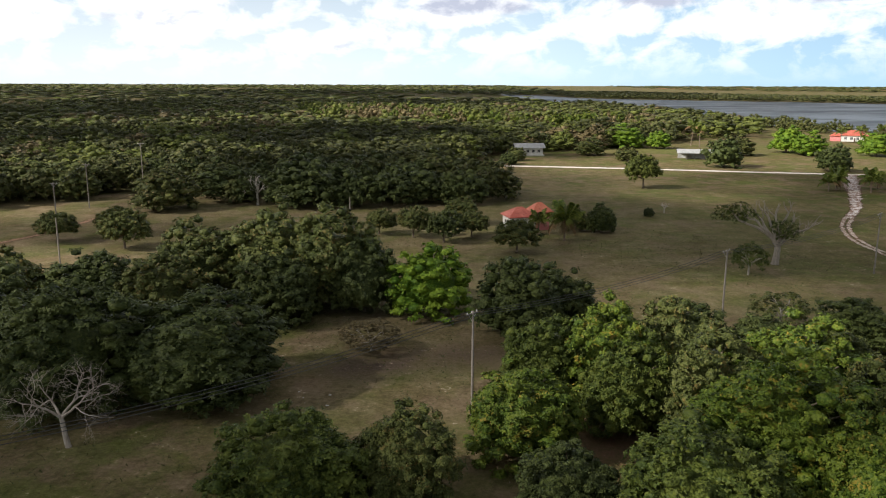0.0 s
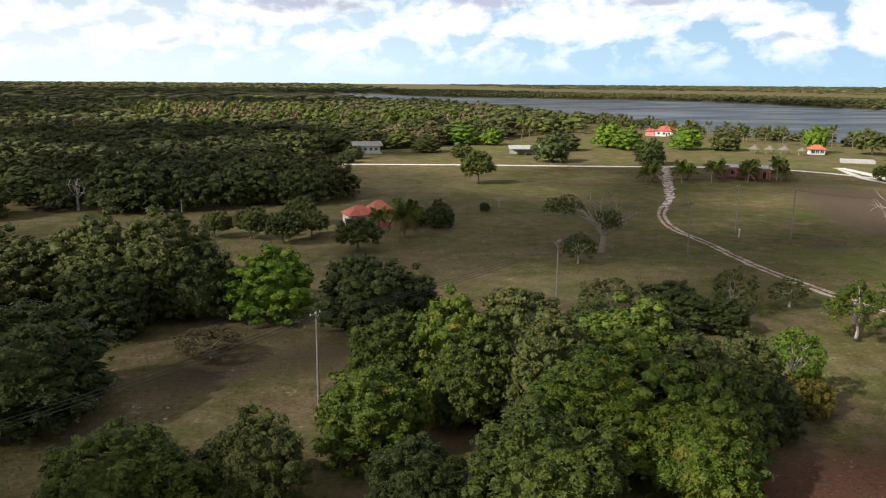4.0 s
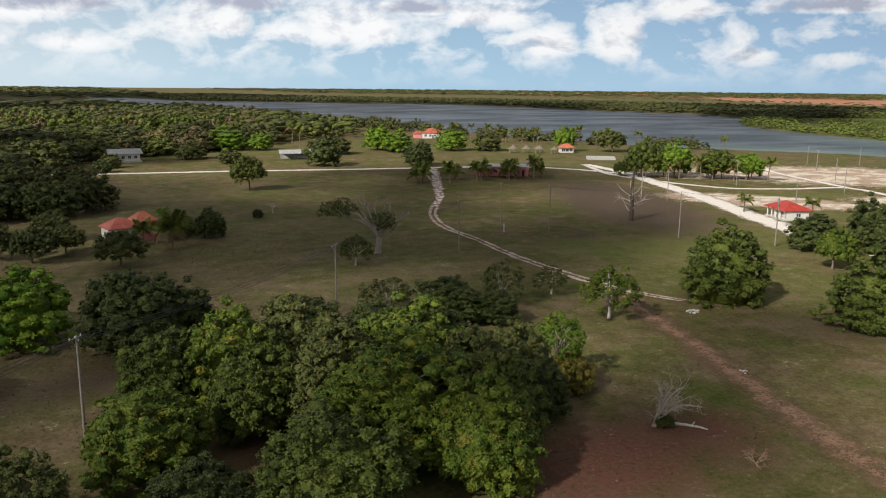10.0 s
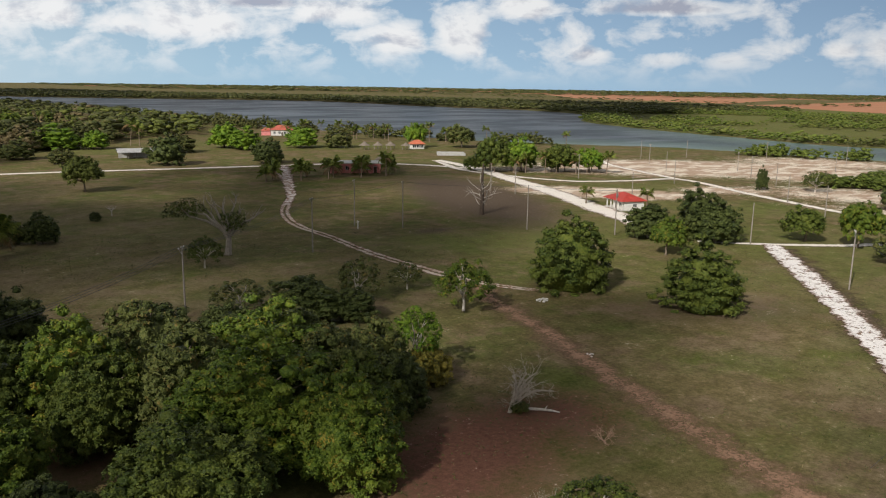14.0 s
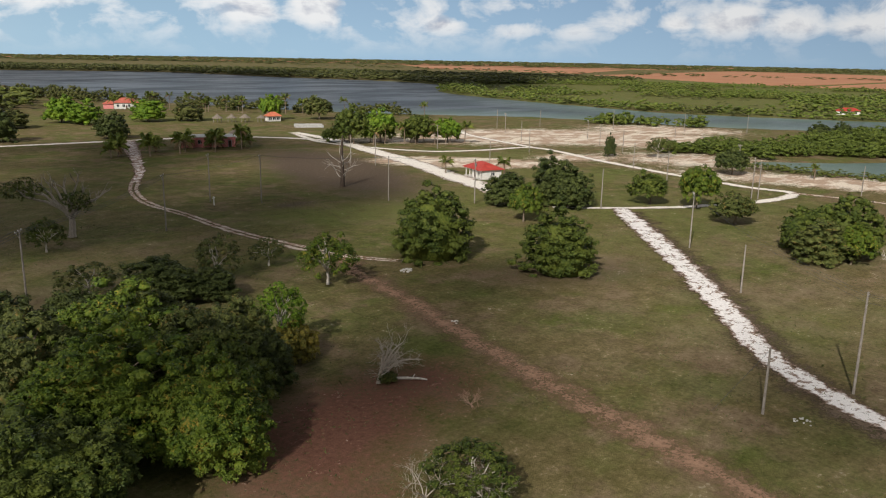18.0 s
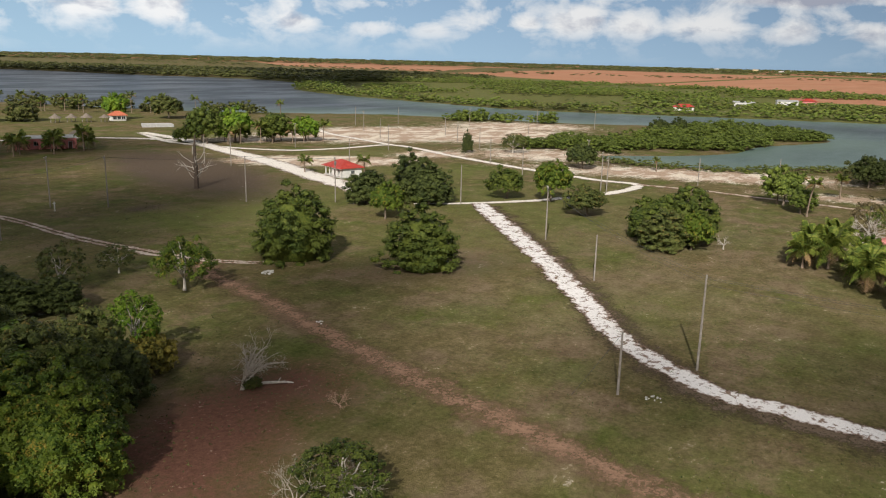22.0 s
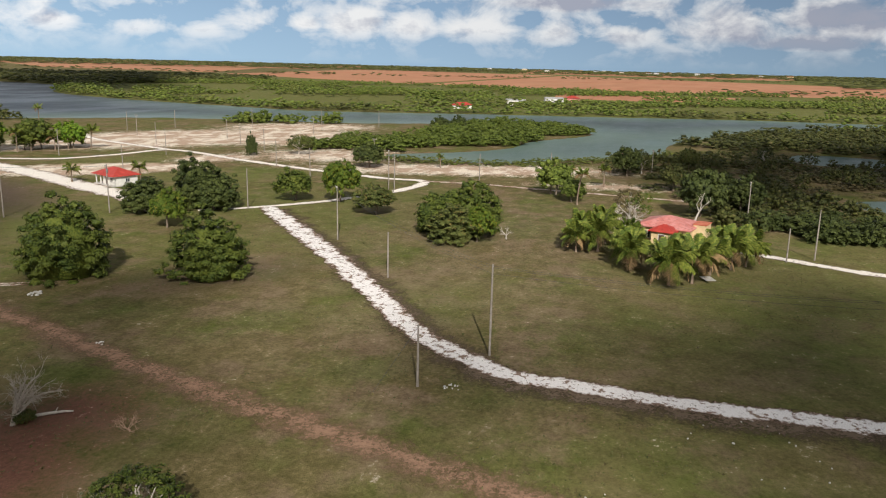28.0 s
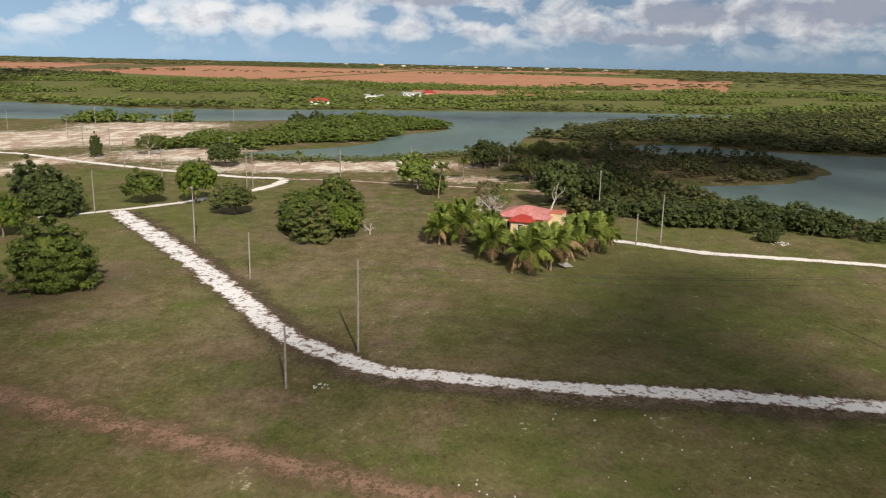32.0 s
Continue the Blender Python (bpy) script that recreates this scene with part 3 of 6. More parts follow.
def frond_mesh(length, droop, seed, pairs=24):
    rng = np.random.default_rng(seed)
    t = np.linspace(0, 1, 9)
    p = np.stack([length * (t - 0.12 * t ** 2) * math.cos(0.55), 0 * t, length * (0.62 * t - droop * t ** 2)], 1)
    out = [(*tube(p, np.linspace(0.045, 0.012, 9), 4), 0, True)]
    s = np.linspace(0.14, 0.98, pairs)
    q = np.stack([np.interp(s, t, p[:, j]) for j in range(3)], 1)
    L = length * 0.30 * np.sin(np.pi * (0.12 + 0.80 * s)) + 0.12
    V, F = [], []
    for i in range(pairs):
        for sgn in (-1, 1):
            tip = q[i] + np.array([L[i] * 0.55, sgn * L[i] * 0.8, -L[i] * rng.uniform(0.30, 0.80)])
            w = np.array([0.046, 0.0, 0.01]) * length / 2.6
            k = len(V) * 1
            V += [q[i] - w, q[i] + w, (q[i] + tip) / 2 + w * 1.1 + np.array([0, 0, 0.06]), tip, (q[i] + tip) / 2 - w * 1.1 + np.array([0, 0, 0.06])]
            F.append([k, k + 1, k + 2, k + 4])
            F.append([k + 4, k + 2, k + 3, k + 3])
    V = np.array(V)
    quads = np.array([f for f in F if f[2] != f[3]])
    tris = np.array([f[:3] for f in F if f[2] == f[3]])
    out += [(V, quads, 0, False), (V, tris, 0, False)]
    return weave("frond", out, [LEAF["palm"]])


def palm(x, y, h, r, label, fronds=26, seed=1, group="coconut palms", dry=3, name="coconut_palm", low=False):
    rng = np.random.default_rng(seed)
    if not FROND:
        for i in range(4):
            FROND[i] = frond_mesh(3.1, (0.30, 0.48, 0.66, 0.85)[i], 40 + i)
        for i in (2, 3):
            FROND["dry%d" % i] = FROND[i].copy()
            FROND["dry%d" % i].materials[0] = LEAF["dry"]
    ob = thing(name, x, y, 0, rng.uniform(0, 360), label, "palm", group)
    top = h * 0.47 if low else h - r * 0.72
    lean = rng.uniform(0.02, 0.12)
    pts = [(lean * top * s ** 2, 0, top * s) for s in np.linspace(0, 1, 7)]
    part("trunk", [(*tube(pts, [0.24, 0.18, 0.16, 0.15, 0.14, 0.14, 0.17], 8), 0, True)], [PALM_BARK], ob)
    for i in range(fronds):
        kind = min(3, int(4 * i / fronds))
        me = FROND["dry%d" % max(2, kind)] if i >= fronds - dry else FROND[kind]
        fr = part("frond", me, None, ob)
        s = r / (2.15 if low else 2.5) * rng.uniform(0.85, 1.1)
        fr.matrix_basis = pose(pts[-1][0], 0, top, 0, rng.uniform(-8, 8) - (38 if low else 30) + (19 if low else 12) * kind, i * 137.5 + rng.uniform(-15, 15)) @ Matrix.Scale(s, 4)
    return ob


def leafy_tuft(parent, x, y, z, r, leaf, seed):
    """A small mass of leaves carried at the end of a limb."""
    ch, _ = crown(r, -r * 0.5, r * 0.6, 15, 7, 0.24, 4, np.random.default_rng(seed), 0.0, 0.86, 0.34)
    ob = part("foliage", ch[:1], [LEAF[leaf]], parent)
    ob.matrix_basis = pose(x, y, z)
    return ob


def canopy(name, label, xy, h, r, leaf, clumps, per, size, k, seed, category="woodland", core=0.80, clump=0.42, variants=5):
    """Crowns past counting, joined: xy, h and r give each one's place, height and radius."""
    rng = np.random.default_rng(seed)
    protos = []
    for i in range(variants):
        ch, _ = crown(1.0, 0.0, 2.0, clumps, per, size, k, rng, core, 0.70, clump, 0.36, 0.8)
        protos.append(ch)
    V4, F4, V3, F3, o4, o3 = [], [], [], [], 0, 0
    pick = rng.integers(0, variants, len(xy))
    turn = rng.uniform(0, 6.283, len(xy))
    for i in range(variants):
        sel = np.where(pick == i)[0]
        if not len(sel):
            continue
        ca, sa = np.cos(turn[sel])[:, None], np.sin(turn[sel])[:, None]
        for which, (v, f, _, _) in enumerate(protos[i]):
            x = (v[None, :, 0] * ca - v[None, :, 1] * sa) * r[sel, None] + xy[sel, 0:1]
            y = (v[None, :, 0] * sa + v[None, :, 1] * ca) * r[sel, None] + xy[sel, 1:2]
            z = np.broadcast_to(v[None, :, 2], x.shape) * h[sel, None] / 2
            vv = np.stack([x, y, z], -1).reshape(-1, 3)
            ff = (f[None] + (np.arange(len(sel)) * len(v))[:, None, None]).reshape(-1, f.shape[1])
            if which == 0:
                V4.append(vv), F4.append(ff + o4)
                o4 += len(vv)
            else:
                V3.append(vv), F3.append(ff + o3)
                o3 += len(vv)
    chunks = [(np.concatenate(V4), np.concatenate(F4), 0, False), (np.concatenate(V3), np.concatenate(F3), 0, True)]
    ob = new(name, weave(name, chunks, [LEAF[leaf]]))
    return tagged(ob, label, category, "", "stuff")


def mixed_canopy(name, label, xy, h, r, leaves, clumps, per, size, k, seed, category="woodland", core=0.80, clump=0.42):
    """leaves: the kinds of foliage with their shares; each kind is one joined mesh."""
    rng = np.random.default_rng(seed)
    share = np.cumsum([s for _, s in leaves])
    drift = np.array([noise.noise((x * 0.013, y * 0.013, seed)) + 0.6 * noise.noise((x * 0.045, y * 0.045, seed + 9)) for x, y in xy])
    u = np.argsort(np.argsort(drift + rng.normal(0, 0.22, len(xy)))) / max(1, len(xy))
    kind = np.searchsorted(share / share[-1], u)
    return [canopy(name, label, xy[kind == i], h[kind == i], r[kind == i], leaf, clumps, per, size, k, seed + i, category, core, clump) for i, (leaf, _) in enumerate(leaves) if (kind == i).any()]


def signed(px, py, poly):
    """Distance to a closed outline, negative inside."""
    p = np.asarray(poly, float)
    q = np.roll(p, -1, 0)
    best, inside = np.full(px.shape, 1e18), np.zeros(px.shape, bool)
    for (ax, ay), (bx, by) in zip(p, q):
        dx, dy = bx - ax, by - ay
        t = np.clip(((px - ax) * dx + (py - ay) * dy) / (dx * dx + dy * dy), 0, 1)
        best = np.minimum(best, (px - ax - t * dx) ** 2 + (py - ay - t * dy) ** 2)
        if ay != by:
            inside ^= ((ay > py) != (by > py)) & (px < dx * (py - ay) / dy + ax)
    return np.where(inside, -1, 1) * np.sqrt(best)


def rounded(points, step=1.0, closed=False):
    """A smooth line through the points (Catmull-Rom)."""
    p = np.asarray(points, float)
    ext = np.concatenate([p[-1:], p, p[:2]]) if closed else np.concatenate([2 * p[:1] - p[1:2], p, 2 * p[-1:] - p[-2:-1]])
    out = []
    for i in range(len(ext) - 3):
        a, b, c, d = ext[i:i + 4]
        n = max(2, int(np.linalg.norm(c - b) / step))
        t = (np.arange(n) / n)[:, None]
        out.append(0.5 * (2 * b + (c - a) * t + (2 * a - 5 * b + 4 * c - d) * t ** 2 + (3 * b - a - 3 * c + d) * t ** 3))
    return np.concatenate(out + ([] if closed else [p[-1:]]))


def scatter(lo, hi, spacing, keep, seed, jitter=0.45):
    rng = np.random.default_rng(seed)
    xs, ys = np.arange(lo[0], hi[0], spacing), np.arange(lo[1], hi[1], spacing)
    gx, gy = np.meshgrid(xs, ys)
    gx = gx + (np.arange(len(ys)) % 2)[:, None] * spacing / 2
    p = np.stack([gx.ravel(), gy.ravel()], 1) + rng.uniform(-jitter, jitter, (gx.size, 2)) * spacing
    return p[keep(p[:, 0], p[:, 1])]


def in_sight(x, y, spare=6):
    """Within the sector over which the place is ever seen."""
    a = np.degrees(np.arctan2(x, y))
    return (a > -30 - spare) & (a < 114 + spare)

# ---- clouds overhead: unseen broken cumulus, added behind the eye to shade chosen ground ----
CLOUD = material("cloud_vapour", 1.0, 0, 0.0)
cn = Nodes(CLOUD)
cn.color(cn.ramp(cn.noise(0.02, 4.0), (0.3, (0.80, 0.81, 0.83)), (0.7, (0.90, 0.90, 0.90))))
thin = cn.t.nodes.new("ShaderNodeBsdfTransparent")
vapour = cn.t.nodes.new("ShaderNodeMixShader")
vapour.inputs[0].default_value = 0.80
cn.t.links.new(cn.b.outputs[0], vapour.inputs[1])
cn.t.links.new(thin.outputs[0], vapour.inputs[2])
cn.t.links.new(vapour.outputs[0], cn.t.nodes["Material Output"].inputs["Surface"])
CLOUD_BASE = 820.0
# offset towards the sun, so that a cloud's shade lands at its x, y
SUN_SHIFT = SUN_FROM.normalized() * CLOUD_BASE / math.tan(radians(SUN_ELEV))


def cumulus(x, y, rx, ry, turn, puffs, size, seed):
    """An unseen flat-based heap of vapour puffs, ragged at its rim, added for its shade; x and y give the middle of its
    shade on the land.
    """
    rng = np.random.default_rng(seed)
    ob = thing("cloud", x + SUN_SHIFT.x, y + SUN_SHIFT.y, CLOUD_BASE, turn, "unseen broken cumulus cloud added to shade the plain", "cloud", "cumulus clouds", "structure")
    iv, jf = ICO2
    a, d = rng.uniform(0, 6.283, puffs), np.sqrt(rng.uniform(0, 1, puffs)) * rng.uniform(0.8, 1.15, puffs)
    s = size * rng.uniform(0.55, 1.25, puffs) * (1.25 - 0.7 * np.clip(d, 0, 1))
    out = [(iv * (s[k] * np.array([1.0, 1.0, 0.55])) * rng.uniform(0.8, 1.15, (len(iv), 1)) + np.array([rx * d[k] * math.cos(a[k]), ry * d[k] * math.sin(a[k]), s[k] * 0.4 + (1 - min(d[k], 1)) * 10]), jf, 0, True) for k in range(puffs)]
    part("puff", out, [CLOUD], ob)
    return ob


# placed and sized for the shade wanted on each stretch of land
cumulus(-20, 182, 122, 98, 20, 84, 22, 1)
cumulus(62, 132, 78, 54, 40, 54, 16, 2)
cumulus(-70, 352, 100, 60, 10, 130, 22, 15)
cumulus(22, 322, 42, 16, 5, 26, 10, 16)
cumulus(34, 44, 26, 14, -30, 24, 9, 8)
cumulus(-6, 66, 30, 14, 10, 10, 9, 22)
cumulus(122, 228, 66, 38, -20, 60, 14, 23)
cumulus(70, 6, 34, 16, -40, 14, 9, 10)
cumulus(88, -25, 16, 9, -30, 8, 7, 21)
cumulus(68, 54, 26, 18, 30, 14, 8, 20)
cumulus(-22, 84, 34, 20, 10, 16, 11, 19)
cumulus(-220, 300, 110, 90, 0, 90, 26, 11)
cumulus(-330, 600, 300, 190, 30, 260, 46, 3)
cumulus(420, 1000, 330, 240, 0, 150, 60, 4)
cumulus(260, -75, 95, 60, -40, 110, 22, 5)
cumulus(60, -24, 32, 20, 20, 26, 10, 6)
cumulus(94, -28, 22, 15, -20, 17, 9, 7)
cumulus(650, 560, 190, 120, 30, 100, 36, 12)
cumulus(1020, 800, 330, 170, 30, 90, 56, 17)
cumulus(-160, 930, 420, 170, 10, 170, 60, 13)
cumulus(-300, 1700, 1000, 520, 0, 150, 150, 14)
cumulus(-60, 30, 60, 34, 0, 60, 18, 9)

# ---- the land ----
LAKE = rounded([(120, 1750), (175, 1000), (212, 700), (238, 520), (262, 420), (285, 335), (318, 280), (346, 245), (360, 182), (366, 150),
                (384, 116), (392, 75), (384, 48), (362, 35), (330, 50), (312, 57), (290, 58), (268, 72), (251, 92), (241, 88),
                (237, 66), (242, 46), (262, 24), (286, 0), (318, -2), (342, -6), (378, -22), (416, -42), (447, -94), (505, -140), (548, -172), (540, -150),
                (528, -105), (519, -30), (497, 40), (478, 110), (447, 203), (458, 268),
                (489, 379), (541, 477), (653, 568), (696, 704), (667, 850), (640, 1130), (450, 1280), (265, 1420), (190, 1700)], 12, True)
BAY = rounded([(318, -44), (320, -67), (304, -93), (299, -118), (290, -240), (120, -240), (150, -110), (166, -68), (175, -58), (184, -50), (196, -40), (205, -40), (212, -46),
               (220, -68), (240, -86), (255, -92), (277, -87), (279, -68), (282, -46), (296, -38)], 8, True)


def water_dist(x, y):
    return np.minimum(signed(x, y, LAKE), signed(x, y, BAY))


def soft_spot(x, y, cx, cy, rx, ry, turn=0.0):
    c, s = math.cos(radians(turn)), math.sin(radians(turn))
    u, v = (x - cx) * c + (y - cy) * s, -(x - cx) * s + (y - cy) * c
    return np.clip(1.25 - np.sqrt((u / rx) ** 2 + (v / ry) ** 2), 0, 1)


def axis(*spans):
    return np.unique(np.concatenate([np.arange(a, b, s) for a, b, s in spans] + [[spans[-1][1]]]))


gx = axis((-4900, -1200, 400), (-1200, -300, 60), (-300, -90, 15), (-90, 320, 4), (320, 760, 9), (760, 1600, 60), (1600, 4900, 300))
gy = axis((-4900, -1200, 400), (-1200, -260, 60), (-260, -60, 9), (-60, 300, 4), (300, 760, 9), (760, 1900, 50), (1900, 4900, 300))
X, Y = np.meshgrid(gx, gy)
wd = water_dist(X, Y)
roll = np.array([noise.noise((x * 0.02, y * 0.02, 0)) for x, y in zip(X.ravel(), Y.ravel())]).reshape(X.shape)
Z = np.where(wd < 0, np.maximum(-1.6, wd * 0.10), np.minimum(0, 0) + 0.12 * roll * np.clip(wd / 30, 0, 1))
V = np.stack([X, Y, Z], -1).reshape(-1, 3)
ny, nx = X.shape
i, j = np.meshgrid(np.arange(ny - 1), np.arange(nx - 1), indexing="ij")
F = np.stack([i * nx + j, i * nx + j + 1, (i + 1) * nx + j + 1, (i + 1) * nx + j], -1).reshape(-1, 4)
ground = tagged(new("ground", weave("ground", [(V, F, 0, True)], [GROUND])), "rough grass plain with bare earth and sand patches", "ground", "", "structure")
sand = np.maximum.reduce([soft_spot(X, Y, 262, 178, 62, 34, -36), soft_spot(X, Y, 285, 150, 40, 36, -30), soft_spot(X, Y, 222, 52, 55, 14, -70) * 0.8,
                          soft_spot(X, Y, 236, 105, 34, 22, -60) * 0.62, soft_spot(X, Y, 178, 148, 28, 12, -52) * 1.3, soft_spot(X, Y, 214, 132, 16, 10, -40) * 0.8,
                          soft_spot(X, Y, 330, 160, 40, 26, -60) * 0.75, soft_spot(X, Y, 205, 205, 20, 12, -45) * 0.6, soft_spot(X, Y, 230, -20, 22, 8, -60) * 0.6,
                          soft_spot(X, Y, 205, 12, 25, 8, -80) * 0.55])
red = np.maximum.reduce([soft_spot(X, Y, 40, 46, 16, 9, 20), soft_spot(X, Y, 52, 47, 9, 9) * 0.8, soft_spot(X, Y, 30, 36, 14, 9, 40) * 0.8, soft_spot(X, Y, 20, 62, 22, 14) * 0.6])
dark = np.maximum.reduce([soft_spot(X, Y, 141, 163, 60, 21, 67) * 1.2, soft_spot(X, Y, 40, 90, 18, 9, 30) * 0.7, soft_spot(X, Y, 6, 84, 20, 7, 10) * 0.75, soft_spot(X, Y, 240, 80, 60, 20, -70) * 0.8,
                          soft_spot(X, Y, 96, 60, 22, 12, -40) * 0.6, soft_spot(X, Y, -8, 80, 9, 6) * 0.9, soft_spot(X, Y, 100, 128, 8, 5) * 0.8])
# greener turf; some spots also paint sunlit strips and cloud-shaded grass
lush_shading = np.maximum.reduce([soft_spot(X, Y, 25, 170, 85, 75) * 0.4, soft_spot(X, Y, 60, 110, 40, 30, -40) * 0.3, soft_spot(X, Y, 190, 338, 80, 22, -35), soft_spot(X, Y, 105, 350, 50, 16, -10), soft_spot(X, Y, 205, 232, 40, 14, -40), soft_spot(X, Y, 232, 222, 40, 12, -35), soft_spot(X, Y, 140, 106, 30, 14, -50) * 0.8, soft_spot(X, Y, 180, 112, 34, 14, -55) * 0.9, soft_spot(X, Y, 120, 62, 34, 14, -50) * 0.7,
                          soft_spot(X, Y, 105, 112, 34, 16, -20), soft_spot(X, Y, 150, 75, 40, 22, -40) * 0.8, soft_spot(X, Y, 112, -22, 48, 30, -10) * 0.75, soft_spot(X, Y, 52, -4, 30, 14, -70) * 0.5, soft_spot(X, Y, 150, -40, 10, 24) * 0.9, soft_spot(X, Y, 92, 30, 20, 10, -50) * 0.7,
                          np.clip((X - 430) / 60, 0, 1) * np.clip((760 - Y) / 200, 0, 1), soft_spot(X, Y, 200, 150, 22, 12, -40) * 0.9, soft_spot(X, Y, 200, 90, 20, 10, -50) * 0.7])
attr = ground.data.attributes.new("cover", "FLOAT_COLOR", "POINT")
attr.data.foreach_set("color", np.stack([sand, red, dark, np.ones_like(sand)], -1).astype(np.float32).ravel())
# eastern term paints sunlit meadow as straw; western term is dry grass
dry = 0.55 * np.clip((X - 45) / 40, 0, 1) * np.clip((75 - Y) / 50, 0, 1) * np.clip((190 - X) / 40, 0, 1) * np.clip((Y + 12) / 40, 0.15, 1) + 0.5 * np.clip((70 - X) / 30, 0, 1) * np.clip((Y - 50) / 20, 0, 1) * np.clip((290 - Y) / 60, 0, 1)
attr = ground.data.attributes.new("dry", "FLOAT", "POINT")
attr.data.foreach_set("value", dry.astype(np.float32).ravel())
attr = ground.data.attributes.new("lush_shading", "FLOAT", "POINT")
attr.data.foreach_set("value", lush_shading.astype(np.float32).ravel())

# the lake, one sheet that lies lower than the land
lx, ly = axis((90, 760, 14)), axis((-260, 600, 14), (600, 1800, 40))
LX, LY = np.meshgrid(lx, ly)
ny, nx = LX.shape
i, j = np.meshgrid(np.arange(ny - 1), np.arange(nx - 1), indexing="ij")
F = np.stack([i * nx + j, i * nx + j + 1, (i + 1) * nx + j + 1, (i + 1) * nx + j], -1).reshape(-1, 4)
lake = tagged(new("water", weave("water", [(np.stack([LX, LY, np.full(LX.shape, -0.28)], -1).reshape(-1, 3), F, 0, True)], [WATER])), "wind-ruffled grey-blue lake, greener in the shallows", "lake", "", "structure")
near_edge = np.clip(1 + water_dist(LX, LY) / 70, 0, 1) * np.clip((420 - LY) / 150, 0, 1) * 0.9
attr = lake.data.attributes.new("shallow", "FLOAT", "POINT")
attr.data.foreach_set("value", near_edge.astype(np.float32).ravel())


# ---- roads and tracks ----
def road(name, points, width, mat, label, lift=0.05, rough=0.35, seed=1, twin=False):
    """A worn strip along a smooth line; its 'side' mark runs from 0 in the middle to 1 at the edge."""
    rng = np.random.default_rng(seed)
    p = rounded(points, 1.6)
    d = np.gradient(p, axis=0)
    d /= np.linalg.norm(d, axis=1)[:, None]
    nrm = np.stack([-d[:, 1], d[:, 0]], 1)
    s = np.linspace(-1, 1, 13)
    wide = np.interp(np.linspace(0, len(points) - 1, len(p)), np.arange(len(points)), width if isinstance(width, (list, tuple)) else [width] * len(points))
    wob = np.array([[noise.noise((q[0] * 0.35, q[1] * 0.35, e * 9.0)) for e in (-1, 1)] for q in p]) * rough
    half = wide[:, None] / 2 * (1 + np.where(s[None] < 0, wob[:, :1], wob[:, 1:]))
    xy = p[:, None] + nrm[:, None] * (half * s[None])[..., None]
    z = 0.12 * np.array([noise.noise((a * 0.02, b * 0.02, 0)) for a, b in xy.reshape(-1, 2)]) * np.clip(water_dist(xy[..., 0].ravel(), xy[..., 1].ravel()) / 30, 0, 1) + lift
    v = np.concatenate([xy.reshape(-1, 2), z[:, None]], 1)
    m, n = len(p), len(s)
    i, j = np.meshgrid(np.arange(m - 1), np.arange(n - 1), indexing="ij")
    f = np.stack([i * n + j, (i + 1) * n + j, (i + 1) * n + j + 1, i * n + j + 1], -1).reshape(-1, 4)
    f = f[:, ::-1]
    ob = tagged(new(name, weave(name, [(v, f, 0, True)], [mat])), label, "road", "", "structure")
    side = np.abs(s)
    if twin:
        side = np.abs(np.abs(s) - 0.5) * 1.7
    a = ob.data.attributes.new("side", "FLOAT", "POINT")
    a.data.foreach_set("value", np.tile(side, m).astype(np.float32))
    return ob


road("road", [(-40, 293), (-9, 289), (13, 286), (62, 278), (99, 269), (133, 262), (163, 254), (180, 238), (189, 214)], 4.2, ROAD_WHITE, "pale marl road across the far meadow")
road("road", [(197, 250), (189, 216), (180, 193), (166, 157), (154, 132), (146, 114), (138, 100)], [5, 6, 7, 8, 8, 8, 6], ROAD_WHITE, "wide white marl road beside the red-roofed hut", 0.08, 0.25)
road("road", [(134, 262), (124, 240), (115, 221), (107, 204), (101, 192), (92, 177)], [5, 4.6, 4.2, 4.0, 3.4, 2.2], ROAD_WORN, "patchy white track below the junction", 0.08, 0.5)
road("road", [(134, 262), (115, 221), (101, 192), (86, 167), (80, 150), (79, 136), (77, 117), (77, 103), (78, 93), (80, 86), (84, 79)], [6, 6, 5, 3.2, 2.8, 2.6, 2.4, 2.4, 2.4, 3, 1.5], ROAD_TRACK, "pale winding wheel track", 0.06, 0.4, twin=True)
road("road", [(79, 90), (74, 81), (70, 68), (64, 52), (60, 40), (57, 30), (54, 19), (50, 6), (46, -10)], 8.0, ROAD_RED, "faint red earth wheel track in the grass", 0.05, 0.25)
road("road", [(146, 79), (139, 73), (130, 65), (110, 48), (95, 36), (82, 26), (77, 20), (73, 13), (72, 5), (71, -5), (71.5, -16), (71, -34), (70, -60)], [4, 5, 5, 4.5, 4.5, 4, 3.6, 3.6, 3.6, 3.6, 3.6, 3.6, 3.6], ROAD_PATCHY, "patchy white marl track curving through grass", 0.06, 0.2)
road("verge", [(144, 76), (130, 64), (109.5, 46.5), (94, 34.5), (81, 24.5), (76, 19), (71.5, 13), (70.5, 5), (69.5, -6), (70, -16), (70, -34)], 8.5, ROAD_EARTH, "bare brown verge along the marl track", 0.03, 0.35)
road("road", [(196, 250), (182, 214), (189, 176), (206, 164), (226, 156), (213, 124), (203, 98), (195, 72), (194, 60), (180, 60), (158, 70), (144, 81.5), (137, 89.5)], [3.4] * 11 + [2.8, 1.4], ROAD_WHITE, "sandy lane between the bare plots", 0.05, 0.35)
road("road", [(262, 222), (244, 200), (226, 157)], 3.2, ROAD_WHITE, "sandy lane towards the shore", 0.07, 0.35)
road("road", [(194, 60), (195, 44), (193, 28), (190, 3), (186, -20)], 3.0, ROAD_TRACK, "sandy lane running along the marsh", 0.07, 0.45)
